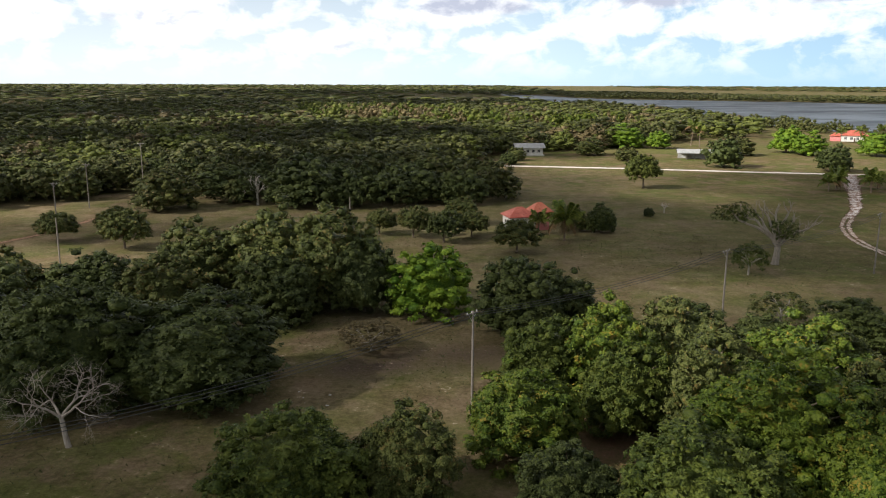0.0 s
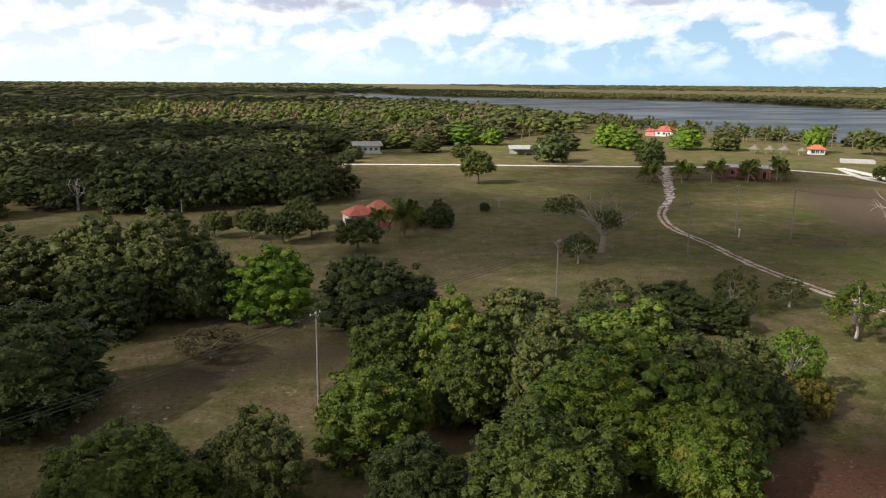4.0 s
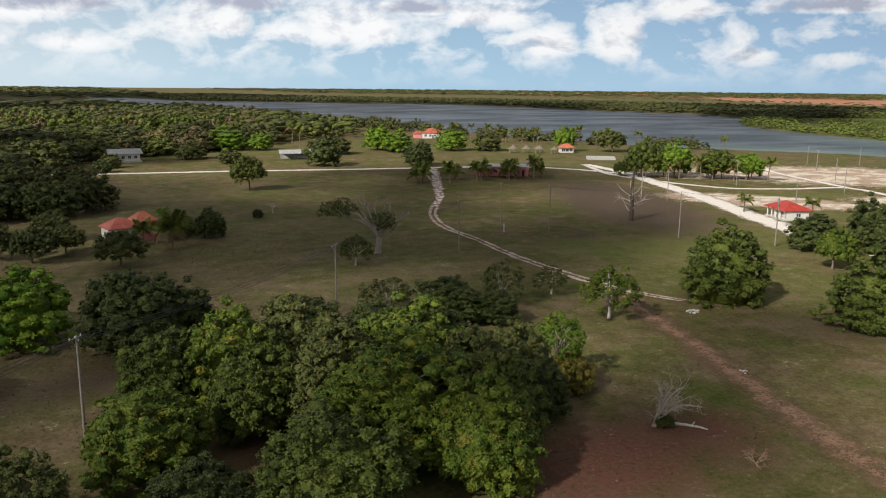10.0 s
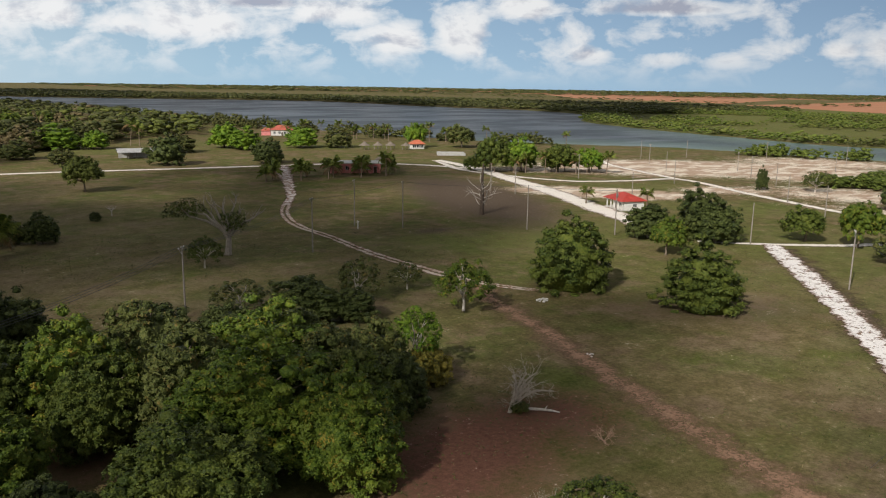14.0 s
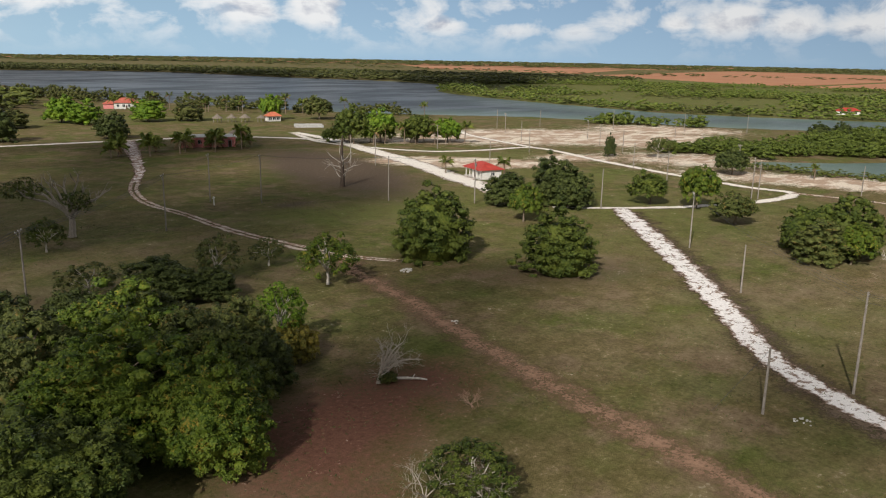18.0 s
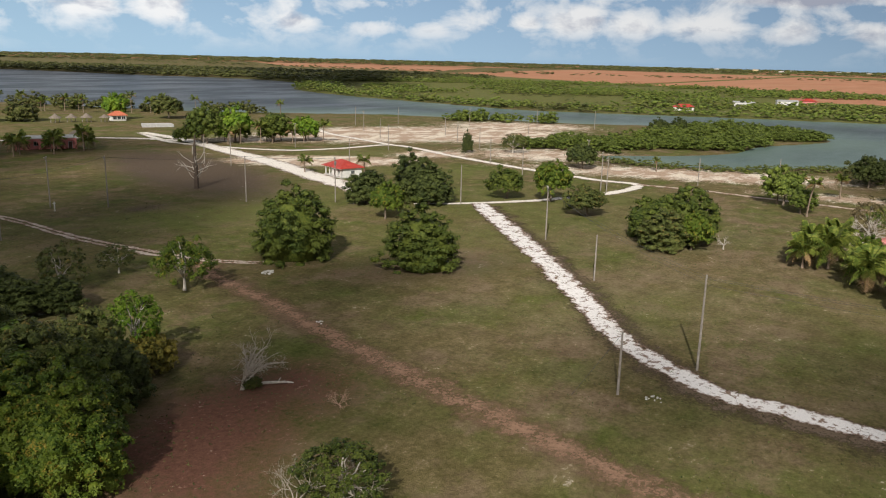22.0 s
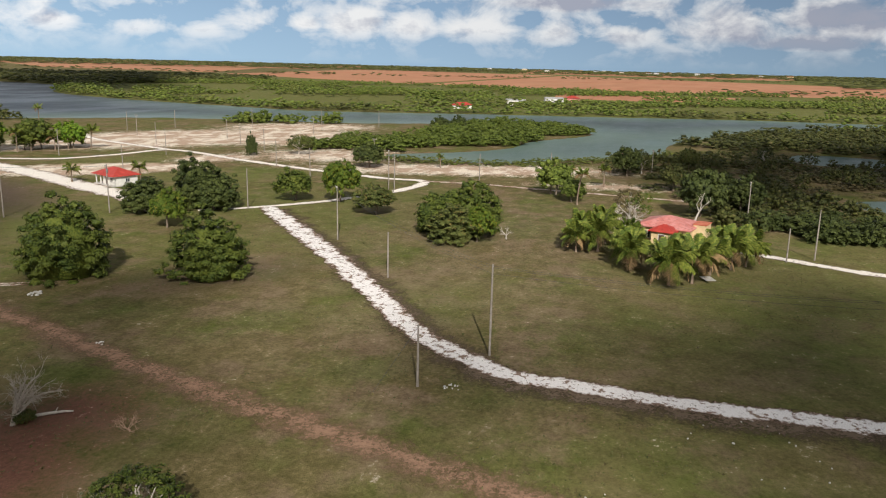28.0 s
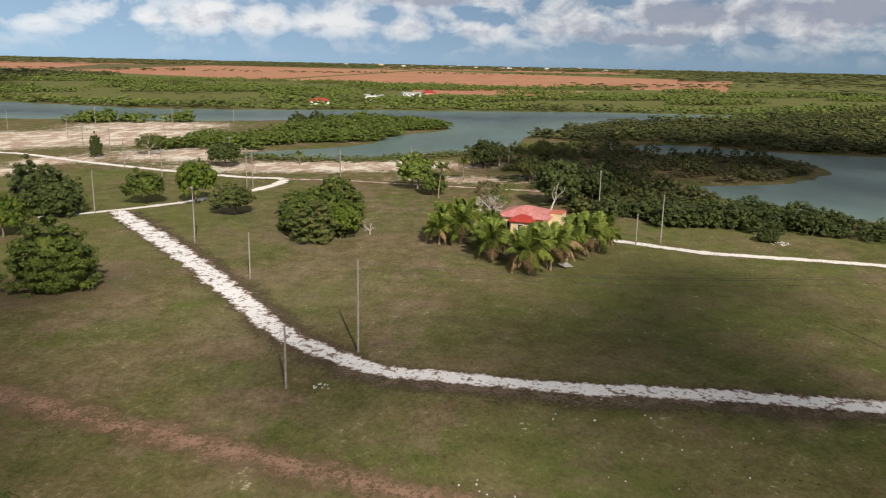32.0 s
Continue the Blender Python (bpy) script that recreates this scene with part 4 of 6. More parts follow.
road("road", [(140, -8), (137, -17), (133, -25), (130, -33), (128, -50), (124, -75)], 2.8, ROAD_WHITE, "white lane beyond the pink house", 0.06, 0.3)
road("road", [(-92, 128), (-80, 150), (-76, 172)], 5.0, ROAD_RED, "faint worn track in the orchard meadow", 0.04, 0.5)

# ---- far land: ploughed fields, woods, mangroves ----
def field(corners, label="ploughed reddish field", lift=0.3):
    v = [(x, y, lift) for x, y in corners]
    chunks = [(np.concatenate([np.array(v), np.array(v) - [0, 0, 0.3]]), np.array([[0, 1, 2, 3], [0, 4, 5, 1], [1, 5, 6, 2], [2, 6, 7, 3], [3, 7, 4, 0]]), 0, False)]
    return tagged(new("field", weave("field", chunks, [FIELD])), label, "field", "ploughed fields", "structure")


field([(1000, -240), (1700, -420), (2300, 300), (1060, 330)])
field([(1065, 350), (2350, 330), (2500, 1000), (1330, 800)])
field([(735, -35), (905, -70), (880, 120), (745, 105)])
field([(2350, 1150), (3900, 1300), (4000, 3200), (2000, 2100)])
field([(2100, 2300), (3600, 3600), (2400, 4300), (1500, 2900)], "pale distant field")
field([(1450, 900), (2200, 1200), (1950, 1900), (1500, 1350)])
field([(2500, -300), (3800, -600), (4200, 700), (2650, 500)])
field([(1100, 3000), (1900, 3300), (1700, 4200), (900, 3600)], "pale distant field")

rng = np.random.default_rng(5)
WOOD = [(-400, 120), (-150, 158), (-104, 183), (-86, 205), (-70, 214), (-60, 194), (-30, 186), (13, 189), (17, 212), (0, 236), (-12, 262), (12, 312), (30, 338), (62, 350), (90, 380), (128, 415), (176, 450),
        (205, 540), (200, 700), (168, 900), (120, 1500), (-1900, 1500), (-1500, 100)]


EDGE = 250


def edge_wood(x, y):
    return (signed(x, y, WOOD) < 0) & in_sight(x, y) & (np.hypot(x, y) < EDGE)


def near_wood(x, y):
    d = np.hypot(x, y)
    return (signed(x, y, WOOD) < 0) & in_sight(x, y) & (d < 420) & (d >= EDGE)


def mid_wood(x, y):
    d = np.hypot(x, y)
    return (signed(x, y, WOOD) < 0) & in_sight(x, y) & (d >= 420) & (d < 950)


def far_wood(x, y):
    d = np.hypot(x, y)
    n = np.sin(x * 0.004 + 1.3) * np.sin(y * 0.003 + 0.4) + 0.5 * np.sin(x * 0.011 + y * 0.007)
    west = ((d >= 950) & (x < 120 + 0.02 * y)) | ((y > 1650) & (x < 0.55 * y))
    return in_sight(x, y) & (d < 4300) & west & (n > -0.75)


MIX = (("wood", 0.64), ("wood_light", 0.30), ("wood_dry", 0.06))


def crown_sizes(p, least, spread, tall, ratio):
    """Radius and height of each crown: few large ones among many small, over a slow swell of the canopy."""
    swell = np.array([noise.noise((x * 0.016, y * 0.016, 4.0)) for x, y in p])
    r = least + spread * rng.uniform(0, 1, len(p)) ** 2.6
    return r, tall + r * ratio + 2.6 * swell + rng.uniform(-1.2, 1.0, len(p))


p = scatter((-360, 120), (260, 440), 6.2, near_wood, 11)
r, h = crown_sizes(p, 3.2, 5.2, 4.6, 0.75)
mixed_canopy("woodland", "dense mixed woodland of rounded green crowns", p, h, r * 1.15, MIX, 20, 7, 0.150, 3, 3, "woodland", 0.74, 0.30)
p = scatter((-360, 120), (260, 440), 6.6, edge_wood, 11)
r, h = crown_sizes(p, 3.2, 4.4, 4.4, 0.85)
mixed_canopy("woodland", "leafy edge of the mixed woodland", p, h, r * 1.12, (("dark", 0.30), ("wood", 0.48), ("olive", 0.22)), 32, 10, 0.125, 3, 39, "woodland", 0.74, 0.26)
p = scatter((-700, 300), (260, 960), 12.5, mid_wood, 12)
r, h = crown_sizes(p, 5.2, 6.5, 5.0, 0.5)
mixed_canopy("woodland", "dense dark woodland stretching to the distance", p, h, r * 1.2, MIX, 9, 3, 0.19, 3, 4, "woodland", 0.82, 0.36)
# pale and dry crowns whose lighter leaf colours also paint a sunlit band
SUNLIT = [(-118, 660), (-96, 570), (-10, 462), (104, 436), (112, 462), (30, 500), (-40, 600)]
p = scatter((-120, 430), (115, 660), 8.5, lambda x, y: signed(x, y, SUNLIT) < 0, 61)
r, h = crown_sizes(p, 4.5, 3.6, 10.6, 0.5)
mixed_canopy("woodland", "yellow-green and straw-coloured crowns, tinted as a sunlit band of wood", p, h, r, (("wood_light", 0.4), ("mango", 0.3), ("wood_dry", 0.3)), 12, 6, 0.17, 3, 62, "woodland", 0.78, 0.34)
p = scatter((-2600, 800), (300, 4300), 64, far_wood, 13)
mixed_canopy("woodland", "distant flat forest up to the horizon", p, rng.uniform(7, 10, len(p)), rng.uniform(34, 46, len(p)), MIX, 5, 1, 0.10, 2, 5)


def opposite(x, y):
    w = signed(x, y, LAKE)
    north = (y > 560) & (x > 240 + 0.0 * y) & (w > 2) & (w < 320 + 90 * np.sin(x * 0.01 + y * 0.006))
    return in_sight(x, y) & north & (signed(x, y, LAKE) > 0)


p = scatter((200, 520), (1200, 1900), 17, opposite, 14)
canopy("woodland", "dark low woods on the far lake shore", p, rng.uniform(6.5, 9, len(p)), rng.uniform(9.5, 13, len(p)), "wood", 6, 2, 0.20, 3, 6)


def point_scrub(x, y):
    w = signed(x, y, LAKE)
    n = np.sin(x * 0.021 + 2) * np.sin(y * 0.017) + 0.6 * np.sin(x * 0.05 + y * 0.043)
    fringe = (w > 0) & (w < 24 + 9 * n)
    inland = (w > 60) & (n > 0.30)
    return in_sight(x, y) & (x > 430) & (x < 1000) & (y < 600) & (y > -420) & (fringe | inland)


p = scatter((430, -400), (1000, 600), 8.5, point_scrub, 15)
mixed_canopy("mangrove", "green mangrove scrub along the far shore", p, rng.uniform(2.8, 6.2, len(p)), rng.uniform(3.6, 6.4, len(p)), (("grove", 0.6), ("wood_light", 0.3), ("wood", 0.1)), 6, 2, 0.16, 3, 7, "mangrove")


def point_brush(x, y):
    w = signed(x, y, LAKE)
    n = np.sin(x * 0.03 + 1) * np.sin(y * 0.027) + 0.6 * np.sin(x * 0.07 + y * 0.053)
    return in_sight(x, y) & (x > 430) & (y < 600) & (x < 725) & (w > 4) & (w < 330) & (n > 0.55) & (np.hypot(x - 520, y - 136) > 24) & (np.hypot(x - 600, y - 100) > 52)


p = scatter((430, -400), (1000, 600), 17, point_brush, 18)
mixed_canopy("mangrove", "low green brush behind the far shore", p, rng.uniform(0.8, 3.0, len(p)), rng.uniform(4.0, 8.0, len(p)), (("grove", 0.5), ("wood_light", 0.2), ("wood", 0.3)), 5, 2, 0.13, 3, 19, "mangrove")


def hedges(x, y):
    n = np.abs(np.sin(x * 0.0032 + 0.0011 * y + 0.7 * np.sin(y * 0.002)))
    return in_sight(x, y) & (x > 1000) & (np.hypot(x, y) < 3300) & (n < 0.065)


def horizon_wood(x, y):
    return in_sight(x, y) & (x > 900) & ((np.hypot(x, y) > 2700) | ((y < -330) & (x > 900) & (np.sin(x * 0.006) * np.sin(y * 0.005) > -0.2)))


p = scatter((980, -700), (3300, 3300), 34, hedges, 16)
canopy("hedgerow", "distant dark tree belts between the fields", p, rng.uniform(4, 8, len(p)), rng.uniform(12, 20, len(p)), "wood", 5, 1, 0.12, 2, 8)
p = scatter((900, -1800), (4500, 4500), 92, horizon_wood, 17)
canopy("woodland", "thin dark woods along the horizon", p, rng.uniform(5, 9, len(p)), rng.uniform(44, 62, len(p)), "wood", 5, 1, 0.10, 2, 9)

SPIT = [(246, 118), (252, 93), (270, 71), (292, 56), (330, 48), (362, 33), (386, 46), (394, 76), (380, 100), (340, 92), (300, 100), (270, 118), (254, 128)]
EAST_ISLE = [(326, -6), (342, -8), (378, -26), (416, -48), (448, -100), (505, -146), (560, -190), (570, -290), (300, -260), (296, -140), (306, -92), (322, -66), (318, -30)]
FLAT = [(176, -8), (205, 4), (235, 20), (262, 14), (290, -10), (300, -30), (290, -38), (276, -46), (274, -70), (274, -82), (254, -88), (240, -82), (222, -66), (214, -44), (204, -36), (180, -22)]
HEDGE = [(151, -17), (160, -16), (174, -32), (173, -46), (163, -56), (160, -72), (140, -110), (118, -160), (106, -150), (136, -90), (146, -60), (148.5, -44), (151.5, -32)]
POINT = [(344, 244), (360, 182), (364, 152), (352, 150), (334, 196)]


def within(poly, gap=0.0, wave=0.0):
    def keep(x, y):
        n = np.sin(x * 0.13 + 1) * np.sin(y * 0.11) + 0.7 * np.sin(x * 0.31 + y * 0.27)
        return (signed(x, y, poly) < -0.5) & (water_dist(x, y) > -2.2) & (n > gap)
    return keep


p = scatter((240, 20), (400, 130), 4.2, within(SPIT), 21)
canopy("mangrove", "dense green mangrove bank beside the inlet", p, rng.uniform(2.6, 5.0, len(p)), rng.uniform(2.6, 4.2, len(p)), "grove", 16, 9, 0.19, 3, 22, "mangrove", 0.72, 0.36)
p = scatter((300, -270), (530, 0), 6.4, within(EAST_ISLE, -0.75), 23)
canopy("mangrove", "dark mangrove island across the channel", p, rng.uniform(1.8, 5.2, len(p)), rng.uniform(3.2, 5.6, len(p)), "wood", 10, 6, 0.20, 3, 24, "mangrove", 0.74, 0.40)
p = scatter((170, -100), (320, 30), 4.4, within(FLAT, 0.0), 25)
canopy("scrub", "scattered marsh scrub on brown flats", p, 0.8 + 4.4 * rng.uniform(0, 1, len(p)) ** 2, rng.uniform(1.4, 3.2, len(p)), "wood", 10, 10, 0.20, 3, 26, "scrub", 0.66)
p = scatter((200, -100), (300, -20), 2.6, within([(206, -34), (240, -10), (285, -30), (276, -70), (276, -86), (254, -90), (240, -84), (221, -68), (212, -46)], -0.6), 33)
canopy("reeds", "low brown reeds on the marsh islet", p, rng.uniform(0.7, 1.7, len(p)), rng.uniform(1.5, 2.4, len(p)), "reed", 6, 6, 0.16, 3, 34, "reeds")
p = scatter((100, -160), (200, -15), 3.4, within(HEDGE, -0.9), 27)
canopy("scrub", "dark green thicket beside the white lane", p, rng.uniform(2.0, 4.7, len(p)), rng.uniform(1.8, 2.9, len(p)), "dark", 16, 11, 0.20, 3, 28, "thicket", 0.64, 0.38)
MARGIN = [(158, -12), (176, -6), (192, -14), (206, -34), (202, -39), (190, -44), (176, -46), (172, -30), (162, -17)]
p = scatter((150, -50), (210, 0), 3.6, within(MARGIN, -0.7), 35)
canopy("scrub", "dark scrub between the thicket and the marsh", p, 1.0 + 3.6 * rng.uniform(0, 1, len(p)) ** 2, rng.uniform(1.4, 2.6, len(p)), "wood", 10, 7, 0.16, 3, 36, "scrub")


def inlet_edge(x, y):
    w = water_dist(x, y)
    return (w > -3.0) & (w < 9) & (x > 222) & (x < 300) & (y > -14) & (y < 92) & (x + 1.25 * y < 352)


p = scatter((220, -14), (300, 92), 2.6, inlet_edge, 37)
canopy("reeds", "yellow-green rushes along the inlet's edge", p, rng.uniform(0.5, 1.5, len(p)), rng.uniform(1.5, 2.3, len(p)), "wood_light", 4, 6, 0.17, 3, 38, "reeds")
p = scatter((320, 100), (380, 220), 5.0, within(POINT, 0.1), 29)
canopy("mangrove", "low green mangrove clump at the shore", p, rng.uniform(3.0, 6.0, len(p)), rng.uniform(2.8, 4.2, len(p)), "grove", 10, 7, 0.16, 3, 30, "mangrove")


def shore_line(x, y):
    w = signed(x, y, LAKE)
    n = np.sin(x * 0.11 + y * 0.06) + 0.8 * np.sin(y * 0.17 + 1)
    return (w > 1) & (w < 24) & (y > 290) & (y < 1000) & (x < 320) & ((n > -0.1) | (y > 480))


p = scatter((150, 290), (330, 1000), 8.0, shore_line, 31)
canopy("woodland", "lakeside trees in front of the open water", p, rng.uniform(3.2, 8.2, len(p)), rng.uniform(2.6, 4.8, len(p)), "wood", 12, 6, 0.16, 3, 32)


# ---- rough grass ----
def tufts(name, label, count, lo, hi, size, leaf, seed, keep):
    rng = np.random.default_rng(seed)
    p = np.stack([rng.uniform(lo[0], hi[0], count), rng.uniform(lo[1], hi[1], count)], 1)
    p = p[keep(p[:, 0], p[:, 1])]
    z = 0.12 * np.array([noise.noise((a * 0.02, b * 0.02, 0)) for a, b in p])
    v, f = sprays(np.concatenate([p, z[:, None]], 1), np.tile([0, 0, 1.6], (len(p), 1)), size, 3, rng, 0.34, -0.45)
    ob = new(name, weave(name, [(v, f, 0, False)], [LEAF[leaf]]))
    return tagged(ob, label, "grass", "", "stuff")


def open_meadow(x, y):
    d = np.hypot(x, y)
    n = np.sin(x * 0.09 + 1) * np.sin(y * 0.08) + 0.6 * np.sin(x * 0.23 + y * 0.19)
    return in_sight(x, y, 2) & (d > 38) & (d < 170) & (n > -0.2) & (water_dist(x, y) > 4)


tufts("grass", "low olive tufts in the grazed meadow", 34000, (-70, -50), (165, 165), 0.14, "olive", 51, open_meadow)
tufts("grass", "dry straw-coloured tufts in the meadow", 30000, (-70, -50), (165, 165), 0.13, "wood_dry", 52, open_meadow)


# ---- trees of the meadow ----
T = tree
G = "mango grove"
grove = "mango tree in a dense grove"
T("dome_near", "green", 9.5, 71, 8.2, 4.0, "rounded dark green tree at the grove's edge", "mango_tree", G)
T("dome_near", "mango", 16, 71, 9.2, 4.8, grove + ", fresh green leaves", "mango_tree", G)
T("dome_near", "green", 15.5, 64.5, 7.8, 3.8, grove + ", glossy green leaves", "mango_tree", G)
T("dome_near", "olive", 24, 75, 8.4, 4.6, grove + ", dull olive leaves", "mango_tree", G)
T("dome_near", "mango", 31, 66, 9.2, 5.4, grove + ", yellow-green leaves", "mango_tree", G)
T("dome_near", "olive", 22, 64, 9.0, 4.6, grove + ", dull olive leaves", "mango_tree", G)
T("dome_near", "mango", 6.8, 60.5, 7.2, 4.6, grove + ", low yellowing crown", "mango_tree", G)
T("dome_near", "mango", 24, 55, 9.6, 6.0, grove + ", broad crown", "mango_tree", G)
T("dome_near", "olive", 32, 56, 8.8, 4.6, grove + ", dull olive leaves", "mango_tree", G)
T("dome_near", "olive", 37, 60, 7.0, 3.6, grove + ", sparse olive leaves", "mango_tree", G)
T("dome_near", "olive", 42.0, 64.0, 6.4, 3.4, grove + ", dull olive leaves", "mango_tree", G)
T("dome_near", "dark", 40.5, 57.2, 5.6, 2.8, grove + ", small dark crown", "mango_tree", G)
T("dome_near", "green", 17, 47, 8.0, 5.2, grove + ", glossy green leaves", "mango_tree", G)
T("dome_near", "dark", 9, 49, 6.0, 3.6, grove + ", small dark crown", "mango_tree", G)
T("dome_near", "olive", 36, 66, 7.6, 4.0, grove + ", dull olive leaves", "mango_tree", G)
T("dome_near", "dark", 26, 82, 6.6, 4.2, "dark low tree behind the mango grove", "mango_tree", G)
T("dome_near", "dark", 34, 80, 6.0, 3.8, "dark low tree behind the mango grove", "mango_tree", G)
T("dome_near", "mango", 29.0, 48.5, 8.0, 4.4, grove + ", dull olive leaves", "mango_tree", G)
T("dome_near", "green", 33.5, 54.0, 7.8, 4.0, grove + ", yellow-green leaves", "mango_tree", G)
T("open_near", "bright", 47.5, 63.5, 7.0, 2.6, "small bright green tree with yellow skirt")
T("bush_near", "yellow", 46.5, 61, 3.6, 2.6, "yellowing shrub under a small tree", "shrub", "", "shrub")
D = "trees beside the meadow"
T("dome_near", "dark", -24.2, 72, 9.5, 8.0, "broad dark green tree with dense low crown", "tree", D)
T("dome_near", "dark", -36, 70, 11.5, 7.2, "tall dark tree in a shaded clump", "tree", D)
T("dome_mid", "dark", -50, 82, 9.5, 6.2, "dark tree in a shaded clump beside the meadow", "tree", D)
T("dome_mid", "olive", -57, 100, 7.8, 5.2, "dull olive tree in a shaded clump", "tree", D)
T("dome_mid", "dark", -46, 100, 7.6, 5.4, "dark tree in a shaded clump beside the meadow", "tree", D)
T("dome_mid", "olive", -36, 96, 8.4, 5.0, "dull olive tree in a shaded clump", "tree", D)
T("dome_mid", "olive", -33, 108, 10.4, 6.4, "grey-green tree in a tall clump", "tree", D)
T("dome_mid", "olive", -24, 107, 11.8, 6.8, "grey-green tree in a tall clump", "tree", D)
T("dome_mid", "olive", -15.5, 104, 12.2, 6.6, "grey-green tree in a tall clump", "tree", D)
T("dome_mid", "dark", -10.5, 101, 9.6, 4.6, "dark tree at the end of a tall clump", "tree", D)
T("dome_mid", "dark", -20, 97, 8.4, 5.0, "dark tree in a tall clump", "tree", D)
T("dome_mid", "bright", -2.0, 101, 8.6, 5.4, "rounded bright green tree in the meadow", "tree", D)
T("dome_mid", "dark", 10.0, 91, 9.4, 5.6, "dark spreading tree in the meadow", "tree", D)
T("dome_mid", "dark", 15.0, 93, 7.0, 3.6, "dark side crown of a spreading tree", "tree", D)
T("dome_near", "green", -10.2, 51.0, 7.3, 5.0, "dark rounded tree standing alone in the meadow", "tree", D)
T("dome_near", "olive", -3.2, 53.5, 6.6, 3.6, "olive tree beside a darker one", "tree", D)
O = "orchard trees"
T("lift_mid", "olive", -72, 145, 5.5, 3.6, "small orchard tree in rough grass", "tree", O)
T("lift_mid", "olive", -57.7, 140.5, 6.7, 4.2, "small leaning orchard tree in grass", "tree", O)
T("lift_mid", "olive", -64, 152, 5.6, 3.6, "small pale orchard tree", "tree", O)
T("dome_mid", "wood", -66, 184, 9.8, 7.0, "broad olive tree before the wood", "tree", O)
T("lift_mid", "olive", -12.7, 155, 4.7, 3.0, "small orchard tree in rough grass", "tree", O)
T("lift_mid", "olive", -5.9, 152, 5.8, 3.2, "small orchard tree in rough grass", "tree", O)
T("lift_mid", "dark", 0.1, 147, 5.9, 3.4, "small orchard tree in rough grass", "tree", O)
T("lift_mid", "olive", 5.6, 152.3, 4.8, 3.2, "small orchard tree in rough grass", "tree", O)
T("lift_mid", "olive", 4, 166, 5.6, 3.4, "small orchard tree in rough grass", "tree", O)
T("lift_mid", "olive", 13.1, 138.4, 5.9, 3.9, "orchard tree before the ruined house", "tree", O)
T("dome_mid", "dark", 31.9, 157.5, 5.5, 3.0, "dark shrubby tree beside the ruined house", "tree", O)
T("dome_mid", "olive", 27.5, 160, 4.6, 2.4, "olive shrub beside the ruined house", "tree", O)
T("bush_near", "dark", 46.6, 177.5, 1.8, 1.2, "small dark bush in open grass", "bush", "", "bush")
T("lift_mid", "wood_light", 57.2, 225.8, 9.4, 4.8, "pale olive tree in the far meadow", "tree", D)
T("open_mid", "olive", 41.7, 94.4, 4.6, 3.5, "sparse yellowish tree behind the grove", "tree", D)
T("dome_near", "dark", 47.8, 87.0, 5.6, 4.4, "dark rounded tree behind the grove", "tree", D)
T("dome_near", "dark", 52.5, 84.5, 4.2, 3.0, "dark shrub beside a rounded tree", "tree", D)
T("open_mid", "olive", 57.5, 90.8, 6.0, 3.0, "thin grey-limbed tree behind the grove", "tree", D)
T("open_mid", "olive", 67.4, 92.4, 3.9, 2.6, "thin low tree by the track", "tree", D)
T("open_near", "mango", 67.0, 78.9, 6.8, 3.5, "light green open tree at the track's end", "tree", D)
T("open_near", "green", 48.4, 122.2, 5.0, 2.6, "small green tree under a big bare-limbed tree", "tree", D)
T("tier_near", "green", 88.6, 79.4, 10.6, 5.6, "large dark green dome-shaped tree", "tree", D, variant=0)
T("tier_near", "green", 95.0, 60.2, 8.6, 5.0, "dark green dome-shaped tree in sunlit grass", "tree", D, variant=1)
H = "trees by the red-roofed hut"
T("dome_mid", "dark", 132, 98, 6.8, 4.4, "dark tree close to the red-roofed hut", "tree", H)
T("tier_near", "dark", 141, 92, 9.6, 4.6, "tall dark tree near the red-roofed hut", "tree", H)
T("dome_mid", "dark", 139, 87, 7.6, 4.6, "dark tree near the red-roofed hut", "tree", H)
T("lift_mid", "mango", 120.6, 85.2, 6.5, 3.2, "light green tree near the hut", "tree", H)
T("lift_mid", "green", 155.5, 77.0, 6.4, 4.0, "spreading green tree beside the junction", "tree", H)
T("lift_mid", "mango", 158.0, 67.8, 8.6, 3.9, "bright green tree beside the junction", "tree", H)
T("lift_mid", "olive", 146.9, 55.1, 5.7, 4.0, "low spreading tree with pale limbs", "tree", H)
T("dome_mid", "green", 136.0, 33.2, 8.8, 5.2, "large rounded tree in the meadow", "tree", H)
T("dome_mid", "green", 133.0, 37.6, 7.8, 4.6, "large rounded tree in the meadow", "tree", H)
T("dome_mid", "olive", 129.4, 34.4, 6.2, 4.6, "olive tree at the front of a clump", "tree", H)
T("lift_mid", "mango", 130.0, 30.4, 6.0, 2.8, "light green tree at the end of a clump", "tree", H)
F_ = "lakeside trees"
T("lift_far", "green", 188, 208, 12, 6.0, "tall green tree among palms", "tree", F_)
T("lift_far", "bright", 198, 203, 11, 6.0, "bright green tree among palms", "tree", F_)
T("lift_far", "green", 207, 194, 9.6, 5.6, "green tree among palms", "tree", F_)
T("lift_far", "bright", 216, 187, 8.4, 5.2, "green tree at the palm grove's end", "tree", F_)
T("dome_far", "bright", 83.6, 370, 9.6, 9.5, "broad bright green tree near the wood", "tree", F_)
T("dome_far", "bright", 97, 363, 7.9, 5.3, "bright green tree near the wood", "tree", F_)
T("dome_far", "bright", 148.5, 345, 11, 7.0, "bright green spreading tree", "tree", F_)
T("dome_far", "bright", 152, 333, 9, 7.2, "bright green spreading tree", "tree", F_)
T("dome_far", "bright", 179, 329, 9.6, 7.0, "bright green tree by the red-roofed villa", "tree", F_)
T("dome_far", "dark", 133, 271, 9.0, 5.4, "dark tree beside the road junction", "tree", F_)
